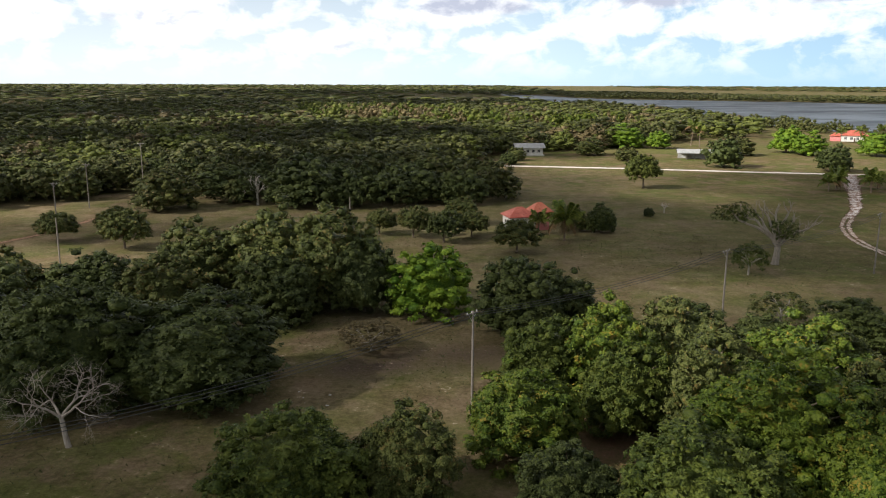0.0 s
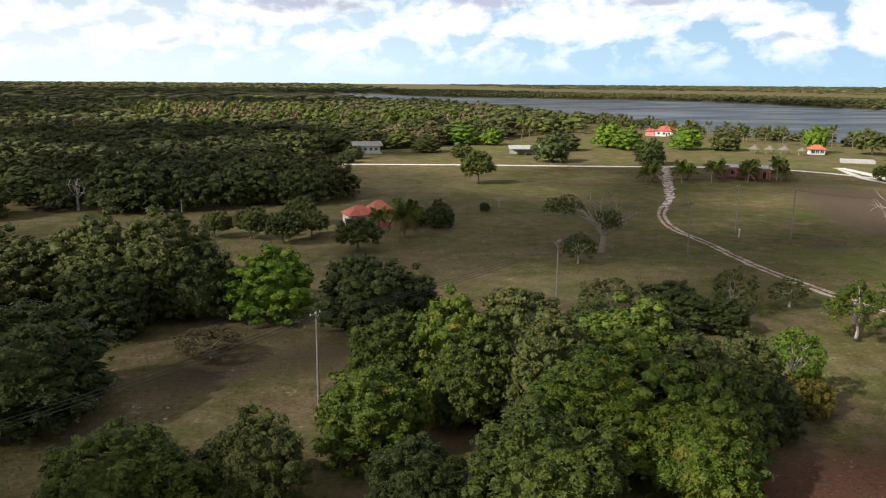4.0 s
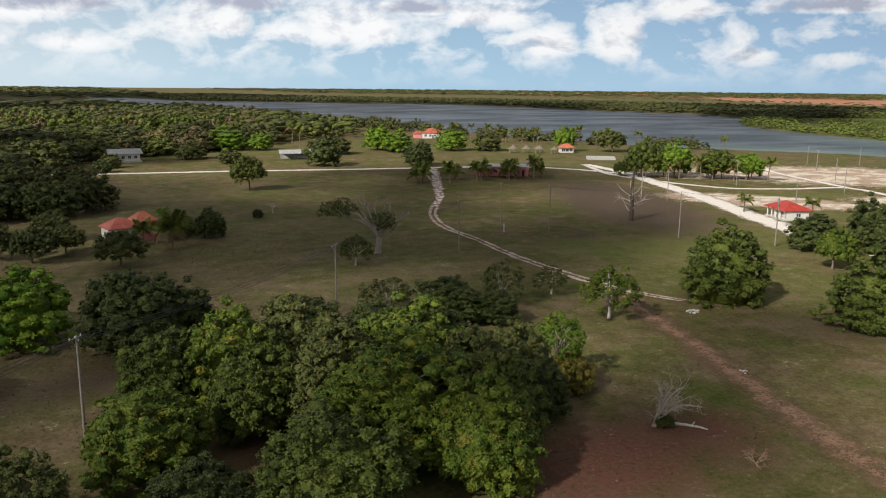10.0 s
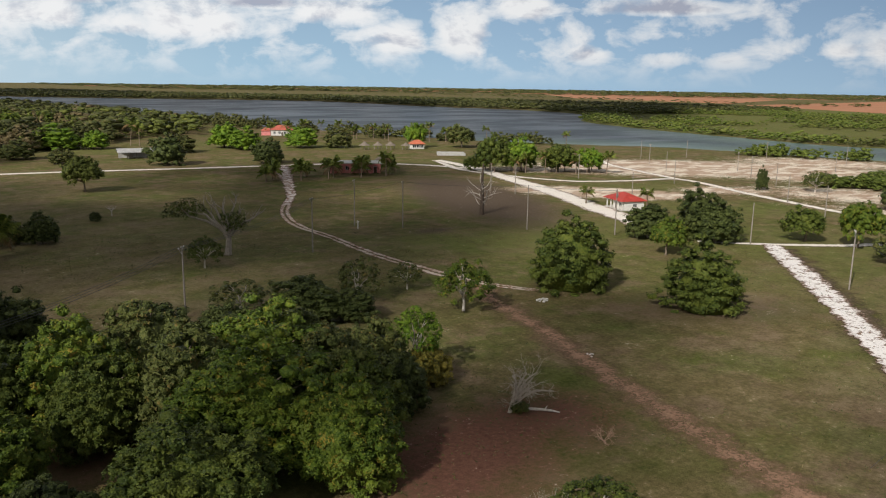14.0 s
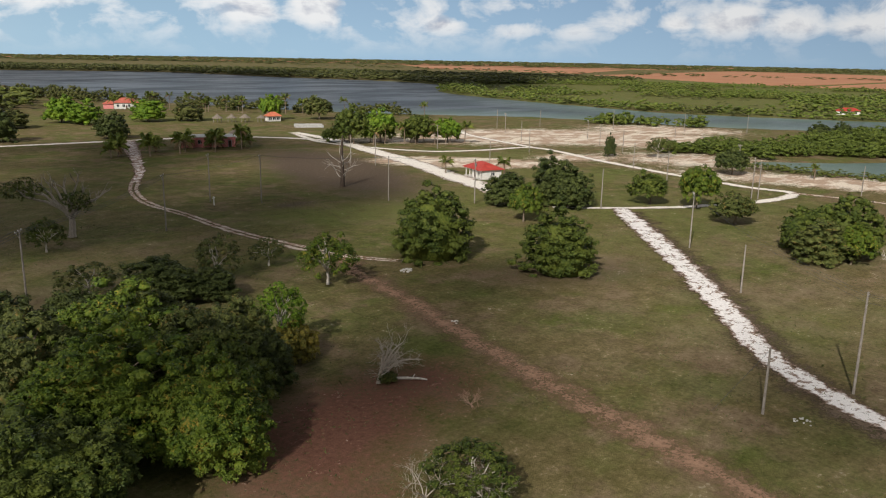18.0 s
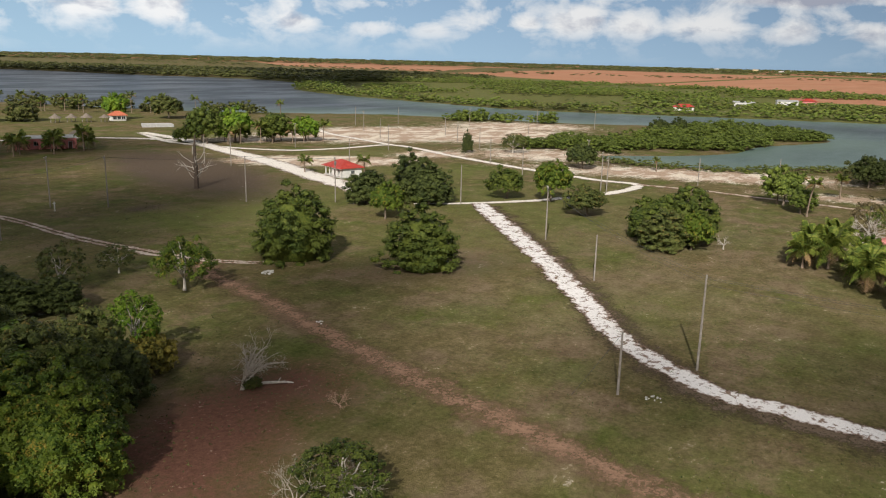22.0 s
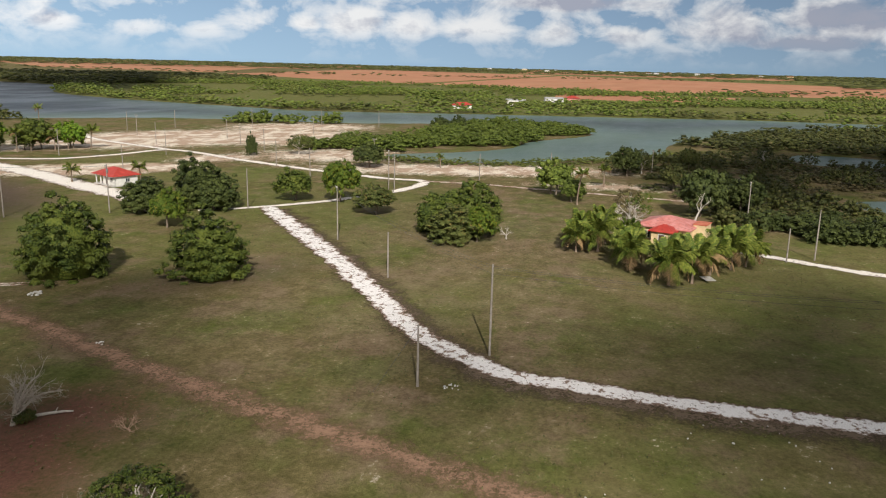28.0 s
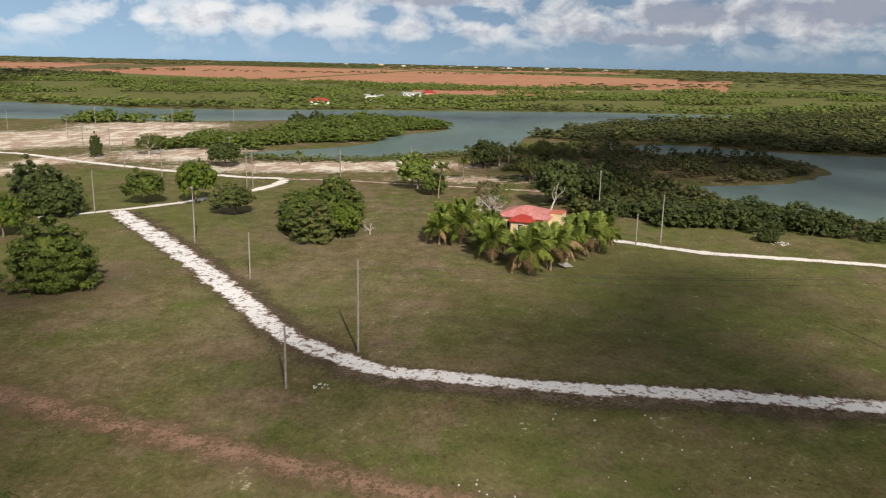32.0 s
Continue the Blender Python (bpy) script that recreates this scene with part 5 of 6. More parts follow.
T("dome_far", "dark", 100.5, 284, 10.6, 6.4, "dark tree beyond the road", "tree", F_)
T("dome_far", "olive", 60, 330, 7, 6, "olive tree by the white house", "tree", F_)
T("dome_far", "wood", 194, 322, 8.4, 6.4, "green tree near the lake", "tree", F_)
T("lift_far", "bright", 227, 306, 10.9, 5.0, "bright green tree near the lake", "tree", F_)
T("lift_far", "olive", 248, 296, 9.7, 7.0, "pale olive tree near the lake", "tree", F_)
T("dome_far", "wood", 122, 330, 8.4, 6.4, "green tree beyond the road", "tree", F_)
T("dome_far", "wood", 70, 305, 5.4, 4.2, "olive bush beyond the road", "tree", F_)
T("dome_far", "olive", 28, 305, 5.0, 3.6, "small olive tree before the white house", "tree", F_)
T("dome_far", "dark", 24, 290, 4.2, 3.2, "dark bush beside the road", "tree", F_)
S_ = "trees on the bare plots"
T("dome_far", "dark", 224, 126, 6.8, 1.7, "narrow dark conifer on bare ground", "tree", S_)
T("open_mid", "olive", 233, 114, 6.2, 4.2, "thin grey tree on bare ground", "tree", S_)
T("lift_far", "dark", 212.6, 82, 6.6, 4.2, "dark spreading tree on bare ground", "tree", S_)
T("dome_far", "dark", 346, 99, 6.2, 4.5, "dark tree at the mangrove bank", "tree", S_)
T("dome_far", "dark", 352, 92, 6.6, 3.6, "dark tree at the mangrove bank", "tree", S_)
T("lift_far", "grove", 186, 24.6, 8.0, 4.2, "green tree by the sandy lane", "tree", S_)
T("lift_far", "grove", 178, 20, 5.0, 3.0, "green tree by the sandy lane", "tree", S_)
T("lift_mid", "dark", 170, -7.5, 9.6, 4.8, "large dark tree behind the pink house", "tree", S_)
T("lift_mid", "dark", 178, -16, 7.6, 4.2, "dark tree behind the pink house", "tree", S_)
for k, (tx, ty, th, tr) in enumerate([(227.7, 10.5, 8.0, 4.0), (235.5, 6.8, 6.5, 3.0), (251.6, -6.5, 6.0, 3.2), (274.6, -30.0, 5.5, 3.0), (204.4, -2.2, 6.5, 3.4), (268.3, -42.5, 5.0, 2.8), (196.0, -12.0, 6.0, 3.0), (214.0, -14.0, 5.0, 2.6)]):
    T("open_mid" if k % 2 else "lift_mid", ("dark", "wood", "olive")[k % 3], tx, ty, th, tr, "thin dark tree standing in the marsh scrub", "tree", S_)
T("bush_near", "bright", 123.6, -2.4, 4.4, 2.8, "light green shrub before the pink house", "shrub", "", "shrub")
T("lift_mid", "mango", 133.5, 4.6, 5.0, 2.4, "light green tree beside the pink house", "tree", S_)
T("open_near", "green", 38.6, 30.6, 4.4, 3.0, "leafy shrub with dead twigs at the meadow's edge", "shrub", "", "shrub")
T("open_near", "wood_dry", -8, 85.5, 3.4, 3.4, "thin brown twiggy shrub on bare earth", "shrub", "", "shrub")

HALF_DEAD_BARK = bark_material("grey_brown_bark", (0.22, 0.18, 0.14), (0.48, 0.42, 0.35))
GREY_TWIG = bark_material("weathered_grey_twig", (0.24, 0.20, 0.16), (0.50, 0.44, 0.37))


def half_dead_tree(x, y):
    """A stout pale trunk that forks low; bare limbs on top, leaves on the side away from the track and about the fork."""
    rng = np.random.default_rng(64)
    ob = thing("dead_tree", x, y, 0, -25.4, "tall half-dead tree with pale bare limbs", "dead tree")
    part("trunk", [(*tube([(-0.1, 0, -0.2), (0, 0, 0.6), (0.15, 0.1, 2.4), (0, 0, 4.2)], [0.78, 0.60, 0.50, 0.46], 10), 0, True)], [HALF_DEAD_BARK], ob)
    for out, back, z, leafy in ((-8.6, 0.6, 8.0, 1), (-6.4, -1.4, 9.0, 1), (-4.6, 1.2, 9.6, 0), (-3.0, -0.6, 10.6, 0), (-1.0, 1.0, 9.8, 0), (1.8, 0.4, 10.8, 0), (2.8, -1.0, 8.8, 0), (5.4, 0.8, 6.6, 0), (1.2, -1.6, 6.2, 1), (6.2, -0.4, 7.8, 0)):
        base, tip = np.array([0.06 * out, 0.1 * back, 3.2 + 0.12 * rng.uniform(0, 8)]), np.array([out, back, z])
        path = limb_path(base, tip - (tip - base) * 0.28, rng, 0.10)
        wood = [(*tube(path, np.linspace(0.30, 0.13, 5), 7), 0, True)]
        for k in range(4):
            wood += branching(path[-1 - (k == 3)], (tip - base) * 0.13 + rng.normal(0, 0.55, 3) + np.array([0, 0, 0.5]), np.linalg.norm(tip - base) * 0.22, 0.095, 1, rng, 0.5, 2, 5, 0.3)
        part("limb", wood, [HALF_DEAD_BARK], ob)
    for k, (out, back, z, r) in enumerate([(-8.8, 0.6, 8.4, 1.5), (-7.4, -0.8, 8.9, 1.6), (-6.0, -1.2, 9.3, 1.4), (-8.0, 1.6, 7.4, 1.4), (-6.4, 0.4, 7.3, 1.5), (-4.6, -0.4, 8.0, 1.3), (-9.4, -0.6, 7.5, 1.0), (0.6, -1.4, 6.3, 1.5), (1.8, -1.0, 6.8, 1.4), (2.4, -1.6, 5.6, 1.2), (-0.6, 0.8, 6.6, 1.1), (1.0, -0.6, 5.0, 1.1)]):
        leafy_tuft(ob, out, back, z, r, "green" if k % 3 else "olive", 200 + k)
    return ob


half_dead_tree(55.8, 129.8)


def twisted_bush(x, y, h, seed):
    """Bleached stems that rise from one root, bend over and fork into crooked twigs."""
    rng = np.random.default_rng(seed)
    ob = thing("dead_bush", x, y, 0, 0, "bleached leafless bush of twisted stems", "dead tree")
    for k in range(9):
        a = -0.9 + 0.42 * k + rng.uniform(-0.2, 0.2)
        reach = h * rng.uniform(0.3, 0.85)
        d = np.array([math.cos(a), -math.sin(a) * 0.8, 0])
        top = h * rng.uniform(0.5, 0.85)
        p = np.array([d * 0.14 * k ** 0.5 + [-0.5, 0.3, 0], d * reach * 0.12 + [-0.3, 0.2, top * 0.42], d * reach * 0.5 + [0, 0, top * 0.85], d * reach + [0, 0, top]]) + rng.normal(0, 0.10, (4, 3)) * [[0], [1], [1], [1]]
        p = rounded(p, 0.3)
        wood = [(*tube(p, np.linspace(0.145, 0.055, len(p)), 7), 0, True)]
        for q in range(6):
            at = p[int(len(p) * rng.uniform(0.45, 0.99))]
            wood += branching(at, d * 0.6 + rng.normal(0, 0.5, 3) + [0, 0, 0.25], h * rng.uniform(0.14, 0.26), 0.034, 2, rng, 0.7, 3, 5, 0.05)
        part("stem", wood, [GREY_TWIG], ob)
    return ob


def snag(x, y, h):
    rng = np.random.default_rng(77)
    ob = thing("dead_tree", x, y, 0, 0, "bare dark snag with pale side branches", "dead tree")
    part("trunk", [(*tube([(0, 0, -0.2), (0.1, 0, h * 0.3), (0, 0.1, h * 0.65), (0.2, 0, h)], [0.60, 0.46, 0.34, 0.16], 9), 0, True)], [DARK_WOOD], ob)
    for k in range(12):
        a, z = k * 2.4, 1.8 + 0.42 * k
        part("branch", branching((0, 0, z), (math.cos(a), math.sin(a), 0.35), 3.0, 0.10, 1, rng, 0.42, 3, 5, 0.55), [GREY_WOOD], ob)
    return ob


snag(122.5, 138.4, 12.0)
bare_tree(-31.1, 61.1, 7.4, "bleached leafless tree with twisting limbs", "dead_tree", (-0.05, 0), 9, 7, 0.85, 0.22, 3, 0.10, GREY_TWIG)
twisted_bush(49.2, 50.0, 4.4, 12)
T("bush_near", "olive", 49.4, 49.7, 1.1, 0.9, "small olive regrowth inside a bleached bush", "bush", "", "bush")
fallen = thing("fallen_log", 50.6, 48.4, 0.12, -58, "bleached fallen log on bare earth", "log")
part("log", [(*tube(limb_path((-1.6, 0, 0.05), (1.9, 0.4, 0.12), np.random.default_rng(3), 0.05), [0.10, 0.14, 0.13, 0.11, 0.06], 7), 0, True)], [GREY_WOOD], fallen)
part("stub", [(*tube([(0.4, 0.1, 0.12), (0.7, 0.5, 0.55)], [0.06, 0.03], 6), 0, True)], [GREY_WOOD], fallen)
TWIG = bark_material("dry_reddish_twig", (0.30, 0.17, 0.11), (0.52, 0.36, 0.27))
bare_tree(50.5, 40.5, 2.3, "small heap of dry reddish twigs", "dead_bush", (0, 0), 13, 5, 0.9, 0.05, 4, 0.0, TWIG, 0.1)
bare_tree(36.0, 32.6, 4.8, "bare grey branches beside a leafy shrub", "dead_bush", (0, 0), 14, 6, 0.75, 0.10, 3, 0.25, GREY_TWIG, 0.15)
bare_tree(38.4, 29.4, 4.6, "bare grey branches rising out of a leafy shrub", "dead_bush", (0, 0), 33, 6, 0.7, 0.09, 3, 0.25, GREY_TWIG, 0.15)
bare_tree(140.0, 7.4, 5.6, "bare grey-limbed tree beside palms", "dead_tree", (-0.1, -0.1), 21, 5, 0.9, 0.16, 3, 0.1, None, 0.12)
grey_tree = bare_tree(147.0, 6.0, 8.4, "bare grey-limbed tree beside palms", "dead_tree", (0, 0), 15, 5, 0.95, 0.24, 4, 0.12, None, 0.15)
for k, (u, v, z, s) in enumerate([(2.2, -2.6, 6.4, 1.5), (2.8, -1.0, 5.4, 1.3), (0.6, -3.0, 4.6, 1.2)]):
    leafy_tuft(grey_tree, u, v, z, s, "mango", 240 + k)
bare_tree(162.5, -6.2, 6.8, "pale crooked limb rising before a dark tree", "dead_tree", (0.05, -0.12), 19, 4, 0.5, 0.20, 2, 0.3)
T("open_mid", "wood_dry", 161, 6.4, 6.4, 3.0, "thin brown-leaved tree behind the pink house", "tree", S_)
bare_tree(-45.4, 192, 8, "bare pale tree at the wood's edge", "dead_tree", (0, 0), 16, 5, 0.6, 0.3, 3, 0.3)
bare_tree(134.0, 26.0, 3.4, "small bleached dead bush beside a tree", "dead_bush", (0, 0), 17, 4, 0.8, 0.12, 3, 0.2, None, 0.2)
bare_tree(51.4, 182.3, 2.9, "small pale bare tree in grass", "dead_tree", (0, 0), 18, 4, 0.7, 0.12, 3, 0.2)

PL = "coconut palm beside the pink house"
palm(130.4, 9.8, 7.2, 3.2, PL, 24, seed=1, dry=4, low=True)
palm(133.0, 12.6, 6.8, 3.0, PL, 22, seed=2, low=True)
palm(137.4, 9.2, 8.2, 2.9, PL, 22, seed=8, low=True)
palm(128.8, 13.2, 5.4, 2.6, PL + ", still short", 20, seed=11, low=True)
palm(120.0, 3.9, 6.3, 3.1, PL, 24, seed=3, dry=4, low=True)
palm(124.0, 4.6, 5.4, 2.6, PL + ", still short", 20, seed=12, low=True)
palm(112.8, -1.7, 7.0, 3.3, PL, 26, seed=4, dry=4, low=True)
palm(114.9, -4.9, 8.3, 3.3, PL + " with drying fronds", 20, seed=5, dry=7, low=True)
palm(121.0, -7.6, 6.4, 3.0, PL + " with drying fronds", 22, seed=14, dry=6, low=True)
palm(125.6, -10.8, 7.2, 3.2, PL, 24, seed=6, dry=4, low=True)
palm(128.5, -13.2, 6.4, 3.0, PL, 22, seed=7, low=True)
palm(131.5, -9.4, 6.0, 2.9, PL, 20, seed=15, low=True)
palm(23.2, 149.0, 8.6, 3.4, "coconut palm beside the ruined red-roofed house", 24, seed=9, dry=6, low=True)
palm(19.0, 155.5, 6.0, 2.2, "coconut palm beside the ruined red-roofed house", 18, seed=10, low=True)
for k in range(15):
    palm(108 + 3.4 * k, 221 - 0.4 * k + 5.0 * (k * 7 % 3) - 2 * (k % 2), 4.6 + (k * 7 % 5) * 0.8, 3.0, "coconut palm beside the long pink house", 14, 20 + k, dry=2, low=k % 3 != 0)
for k in range(8):
    palm(186 + 4.6 * k, 204 - 3.0 * k - 2 * (k % 2), 5.4 + (k * 5 % 4) * 0.8, 2.8, "coconut palm in the lakeside grove", 11, 40 + k, dry=1)
for k in range(12):
    palm(206 + 8.4 * k, 392 - 11.5 * k + 9 * (k * 7 % 4), 5.5 + (k * 7 % 5), 2.6, "coconut palm along the lake shore", 10, 160 + k, dry=1)
for k in range(7):
    T("lift_far", ("green", "olive", "bright")[k % 3], 183 + 5.6 * k, 213 - 4.4 * k + 3 * (k % 2), 5.0 + (k * 5 % 4) * 0.9, 3.2, "small leafy tree among the lakeside palms", "tree", F_)
for k in range(9):
    palm(200 + 8 * k, 402 - 11 * k + 7 * (k % 3), 7.5 + (k * 5 % 4), 3.0, "coconut palm along the lake shore", 10, 60 + k, dry=1)
palm(157, 136.5, 4.6, 2.4, "small palm beside the red-roofed hut", 12, 80, dry=2)
palm(166, 124, 4.8, 2.4, "small palm beside the red-roofed hut", 12, 81, dry=2)
palm(117, 377, 12, 4.2, "tall sunlit palm beyond the road", 11, 82, dry=2)
palm(120, 374, 10, 3.8, "tall sunlit palm beyond the road", 11, 83, dry=2)
for k, (px, py, ph) in enumerate([(174.4, 18.3, 8.2), (203.6, 14.9, 5.6), (187, 26, 6.4), (188, 22.0, 7.2)]):
    palm(px, py, ph, 1.9, "slender palm with hanging dry skirt by the lane", 16, 84 + k, "palms by the lane", 6)
palm(222, 63.5, 4.0, 1.6, "small palm on the bare plots", 10, 85, dry=1)

# ---- poles and wires ----
def pole(x, y, h, arm=0.0, turn=0.0, label="weathered wooden utility pole", insulators=2, drum=False, name="utility_pole"):
    ob = thing(name, x, y, 0, turn, label, "utility pole", "utility poles")
    part("post", [(*tube([(0, 0, -0.3), (0, 0, h * 0.5), (0, 0, h)], [0.135, 0.115, 0.09], 9), 0, True), (*box(0, 0, h, 0.15, 0.15, 0.03), 0, False)], [POLE_WOOD], ob)
    if arm:
        part("crossarm", [(*box(0, 0.13, h - 0.25, arm, 0.10, 0.12, 0.01), 0, False)], [POLE_WOOD], ob)
        for sx in np.linspace(-arm / 2 + 0.1, arm / 2 - 0.1, insulators):
            part("insulator", [(*tube([(sx, 0.13, h - 0.19), (sx, 0.13, h - 0.1), (sx, 0.13, h - 0.02)], [0.05, 0.07, 0.03], 8), 0, True)], [PORCELAIN], ob)
        for sgn in (-1, 1):
            part("brace", [(*tube([(sgn * arm * 0.32, 0.1, h - 0.3), (0, 0.12, h - 0.95)], [0.02, 0.02], 5), 0, False)], [STEEL], ob)
    if drum:
        part("transformer", [(*tube([(0.32, 0, h - 1.7), (0.32, 0, h - 1.65), (0.32, 0, h - 0.9), (0.32, 0, h - 0.85)], [0.05, 0.22, 0.22, 0.05], 12), 0, True)], [STEEL], ob)
    return ob


def wire(a, b, sag=0.8, off=0.0, thick=0.026):
    a, b = np.array(a, float), np.array(b, float)
    d = (b - a)[:2] / np.linalg.norm((b - a)[:2])
    side = np.array([-d[1], d[0], 0]) * off
    t = np.linspace(0, 1, 13)
    p = a + side + (b - a) * t[:, None] - np.array([0, 0, sag]) * (4 * t * (1 - t))[:, None]
    ob = new("power_line", weave("power_line", [(*tube(p, np.full(13, thick), 5), 0, True)], [WIRE]))
    return tagged(ob, "thin dark overhead wire between poles", "cable", "overhead wires")


pole(2.7, 67.9, 9.9, 1.5, 48, "grey wooden utility pole with crossarm", 3)
pole(35.6, 97.1, 9.4, 2.0, 48, "grey wooden utility pole with crossarm", 3)
pole(68.8, 123.1, 9.9, 2.0, 45, "grey wooden utility pole with crossarm", 3)
pole(96.7, 134.3, 10.0, 1.6, 40, "grey wooden utility pole with crossarm")
pole(89.9, 142.5, 9.9, 1.6, 40, "grey wooden utility pole with crossarm")
pole(117.3, 117.9, 9.5)
pole(128.6, 103.6, 9.4, 1.6, 30, "wooden utility pole with transformer", 3, True)
pole(-74.6, 150.7, 10.6, 1.8, -15, "grey wooden utility pole with crossarm", 3)
pole(-62.5, 126, 8.0)
pole(-84, 186, 10.6, 1.8, -15, "grey wooden utility pole with crossarm", 3)
pole(-78, 205, 14, 2.0, -15, "grey wooden utility pole with crossarm", 3)
track_pole = pole(77.5, 16.3, 9.9, label="leaning wooden utility pole beside the track")
for k in range(3):
    part("insulator", [(*tube([(0.08, 0, 9.5 - 0.5 * k), (0.26, 0, 9.52 - 0.5 * k), (0.30, 0, 9.66 - 0.5 * k)], [0.02, 0.03, 0.055], 7), 0, True)], [PORCELAIN], track_pole)
pole(67.2, 21.0, 6.1, label="short wooden pole with guy wire")
pole(102.8, 36.8, 6.6, label="short wooden pole beside the track")
pole(122.5, 53.0, 9.3, 1.9, 30, "wooden utility pole with crossarm", 3)
pole(136.8, -24.4, 8.4)
pole(133.9, -19.8, 5.6, label="short wooden pole beside the white lane")
pole(143.3, 81.8, 8.2)
pole(177.8, 63.6, 9.4, 1.2, 20, "wooden utility pole with crossarm")
pole(179, 62.6, 8.6)
pole(154, 160, 8.6)
pole(-20, 168, 5.5, label="short wooden pole by the wood")
pole(162, -16, 9.0, 0.8, 10)
for k, (px, py, ph) in enumerate([(198, 176, 8), (214, 150, 8), (240, 172, 7.5), (262, 196, 8), (280, 214, 8), (300, 205, 7.5), (318, 178, 8), (236, 128, 7.5), (252, 146, 7.5), (270, 162, 7),
                                  (206, 108, 7.5), (186, 88, 8), (222, 84, 7.5), (202, 47, 7), (214, 30, 7), (240, 4, 6.5), (330, 150, 8), (344, 128, 8), (300, 140, 7), (152, 168, 8), (170, 132, 8)]):
    pole(px, py, ph, 1.2 if k % 3 == 0 else 0.0, 40 * k, "thin wooden pole on the bare plots")
A, B, C = (2.7, 67.9, 9.7), (35.6, 97.1, 9.2), (68.8, 123.1, 9.7)
for off in (-0.65, 0.0, 0.65):
    wire((-30.5, 39.0, 9.7), A, 0.9, off)
    wire(A, B, 0.9, off)
    wire(B, C, 0.9, off)
wire(C, (96.7, 134.3, 9.8), 0.6, 0.4)
wire((96.7, 134.3, 9.8), (117.3, 117.9, 9.4), 0.5)
wire((117.3, 117.9, 9.4), (128.6, 103.6, 9.2), 0.3)
for off, z in ((-0.35, 9.6), (0.35, 9.6), (0.0, 8.9)):
    wire((77.5, 16.3, z), (85.0, -42.0, z - 0.5), 1.0, off, 0.014)
    wire((77.5, 16.3, z), (122.5, 53.0, 9.0), 1.0, off, 0.014)
wire((67.2, 21.0, 5.9), (64.5, 24.5, 0.0), 0.0, 0.0, 0.02)
for off in (-0.6, 0.6):
    wire((-74.6, 150.7, 10.4), (-84, 186, 10.4), 0.6, off)
pole(85.0, -42.0, 9.4, 0.9, 0, "wooden utility pole beside the track", 2)
pole(-30.5, 39.0, 9.9, 1.5, 48, "grey wooden utility pole with crossarm", 3)


# ---- houses ----
def hip_roof(w, d, z, rise, over, thick=0.14):
    """Four slopes over a w by d plan, the ridge along the longer side."""
    a, b = w / 2 + over, d / 2 + over
    if a >= b:
        r0, r1 = (-(a - b), 0, z + rise), (a - b, 0, z + rise)
        c = [(-a, -b, z), (a, -b, z), (a, b, z), (-a, b, z)]
        return [slab([c[0], c[1], r1, r0], thick), slab([c[2], c[3], r0, r1], thick), slab([c[1], c[2], r1], thick), slab([c[3], c[0], r0], thick)]
    r0, r1 = (0, -(b - a), z + rise), (0, b - a, z + rise)
    c = [(-a, -b, z), (a, -b, z), (a, b, z), (-a, b, z)]
    return [slab([c[1], c[2], r1, r0], thick), slab([c[3], c[0], r0, r1], thick), slab([c[0], c[1], r0], thick), slab([c[2], c[3], r1], thick)]


def gable_roof(w, d, z, rise, over, thick=0.14):
    a, b = w / 2 + over, d / 2 + over
    r0, r1 = (-a, 0, z + rise), (a, 0, z + rise)
    return [slab([(-a, -b, z), (a, -b, z), r1, r0], thick), slab([(a, b, z), (-a, b, z), r0, r1], thick)]


def window(parent, x, y, z, w, h, facing):
    """A framed window let into a wall; facing: 0 to -y, 90 to +x, 180 to +y, 270 to -x."""
    ob = part("window", [(*box(0, 0, 0, w, 0.10, h), 0, False)], [GLASS], parent)
    ob.matrix_basis = pose(x, y, z, 0, 0, facing)
    fr = [(*box(0, -0.05, s * h / 2, w + 0.12, 0.10, 0.08), 0, False) for s in (-1, 1)] + [(*box(s * w / 2, -0.05, 0, 0.08, 0.10, h), 0, False) for s in (-1, 0, 1)]
    part("frame", fr, [WALL_WHITE], ob)
    part("sill", [(*box(0, -0.09, -h / 2 - 0.07, w + 0.3, 0.2, 0.07), 0, False)], [CONCRETE], ob)
    return ob


def door(parent, x, y, w, h, facing, z=0.0):
    ob = part("door", [(*box(0, 0, h / 2 + z, w, 0.10, h), 0, False)], [DARK_DOOR], parent)
    ob.matrix_basis = pose(x, y, 0, 0, 0, facing)
    part("frame", [(*box(s * (w / 2 + 0.05), -0.02, h / 2 + z, 0.1, 0.16, h + 0.1), 0, False) for s in (-1, 1)] + [(*box(0, -0.02, h + 0.05 + z, w + 0.2, 0.16, 0.1), 0, False)], [WALL_WHITE], ob)
    return ob


def roof_part(parent, planes, mat, label=""):
    made = [part("roof_slope", [(v, f, 0, False) for v, f in pl], [mat], parent, label) for pl in planes]
    return made


def shell(parent, w, d, h, mat, z=0.0, x=0.0, y=0.0):
    t = 0.2
    for nm, c, s in (("wall", (x, y - d / 2 + t / 2), (w, t)), ("wall", (x, y + d / 2 - t / 2), (w, t)), ("wall", (x - w / 2 + t / 2, y), (t, d - 2 * t)), ("wall", (x + w / 2 - t / 2, y), (t, d - 2 * t))):
        part(nm, [(*box(c[0], c[1], z + h / 2, s[0], s[1], h), 0, False)], [mat], parent)


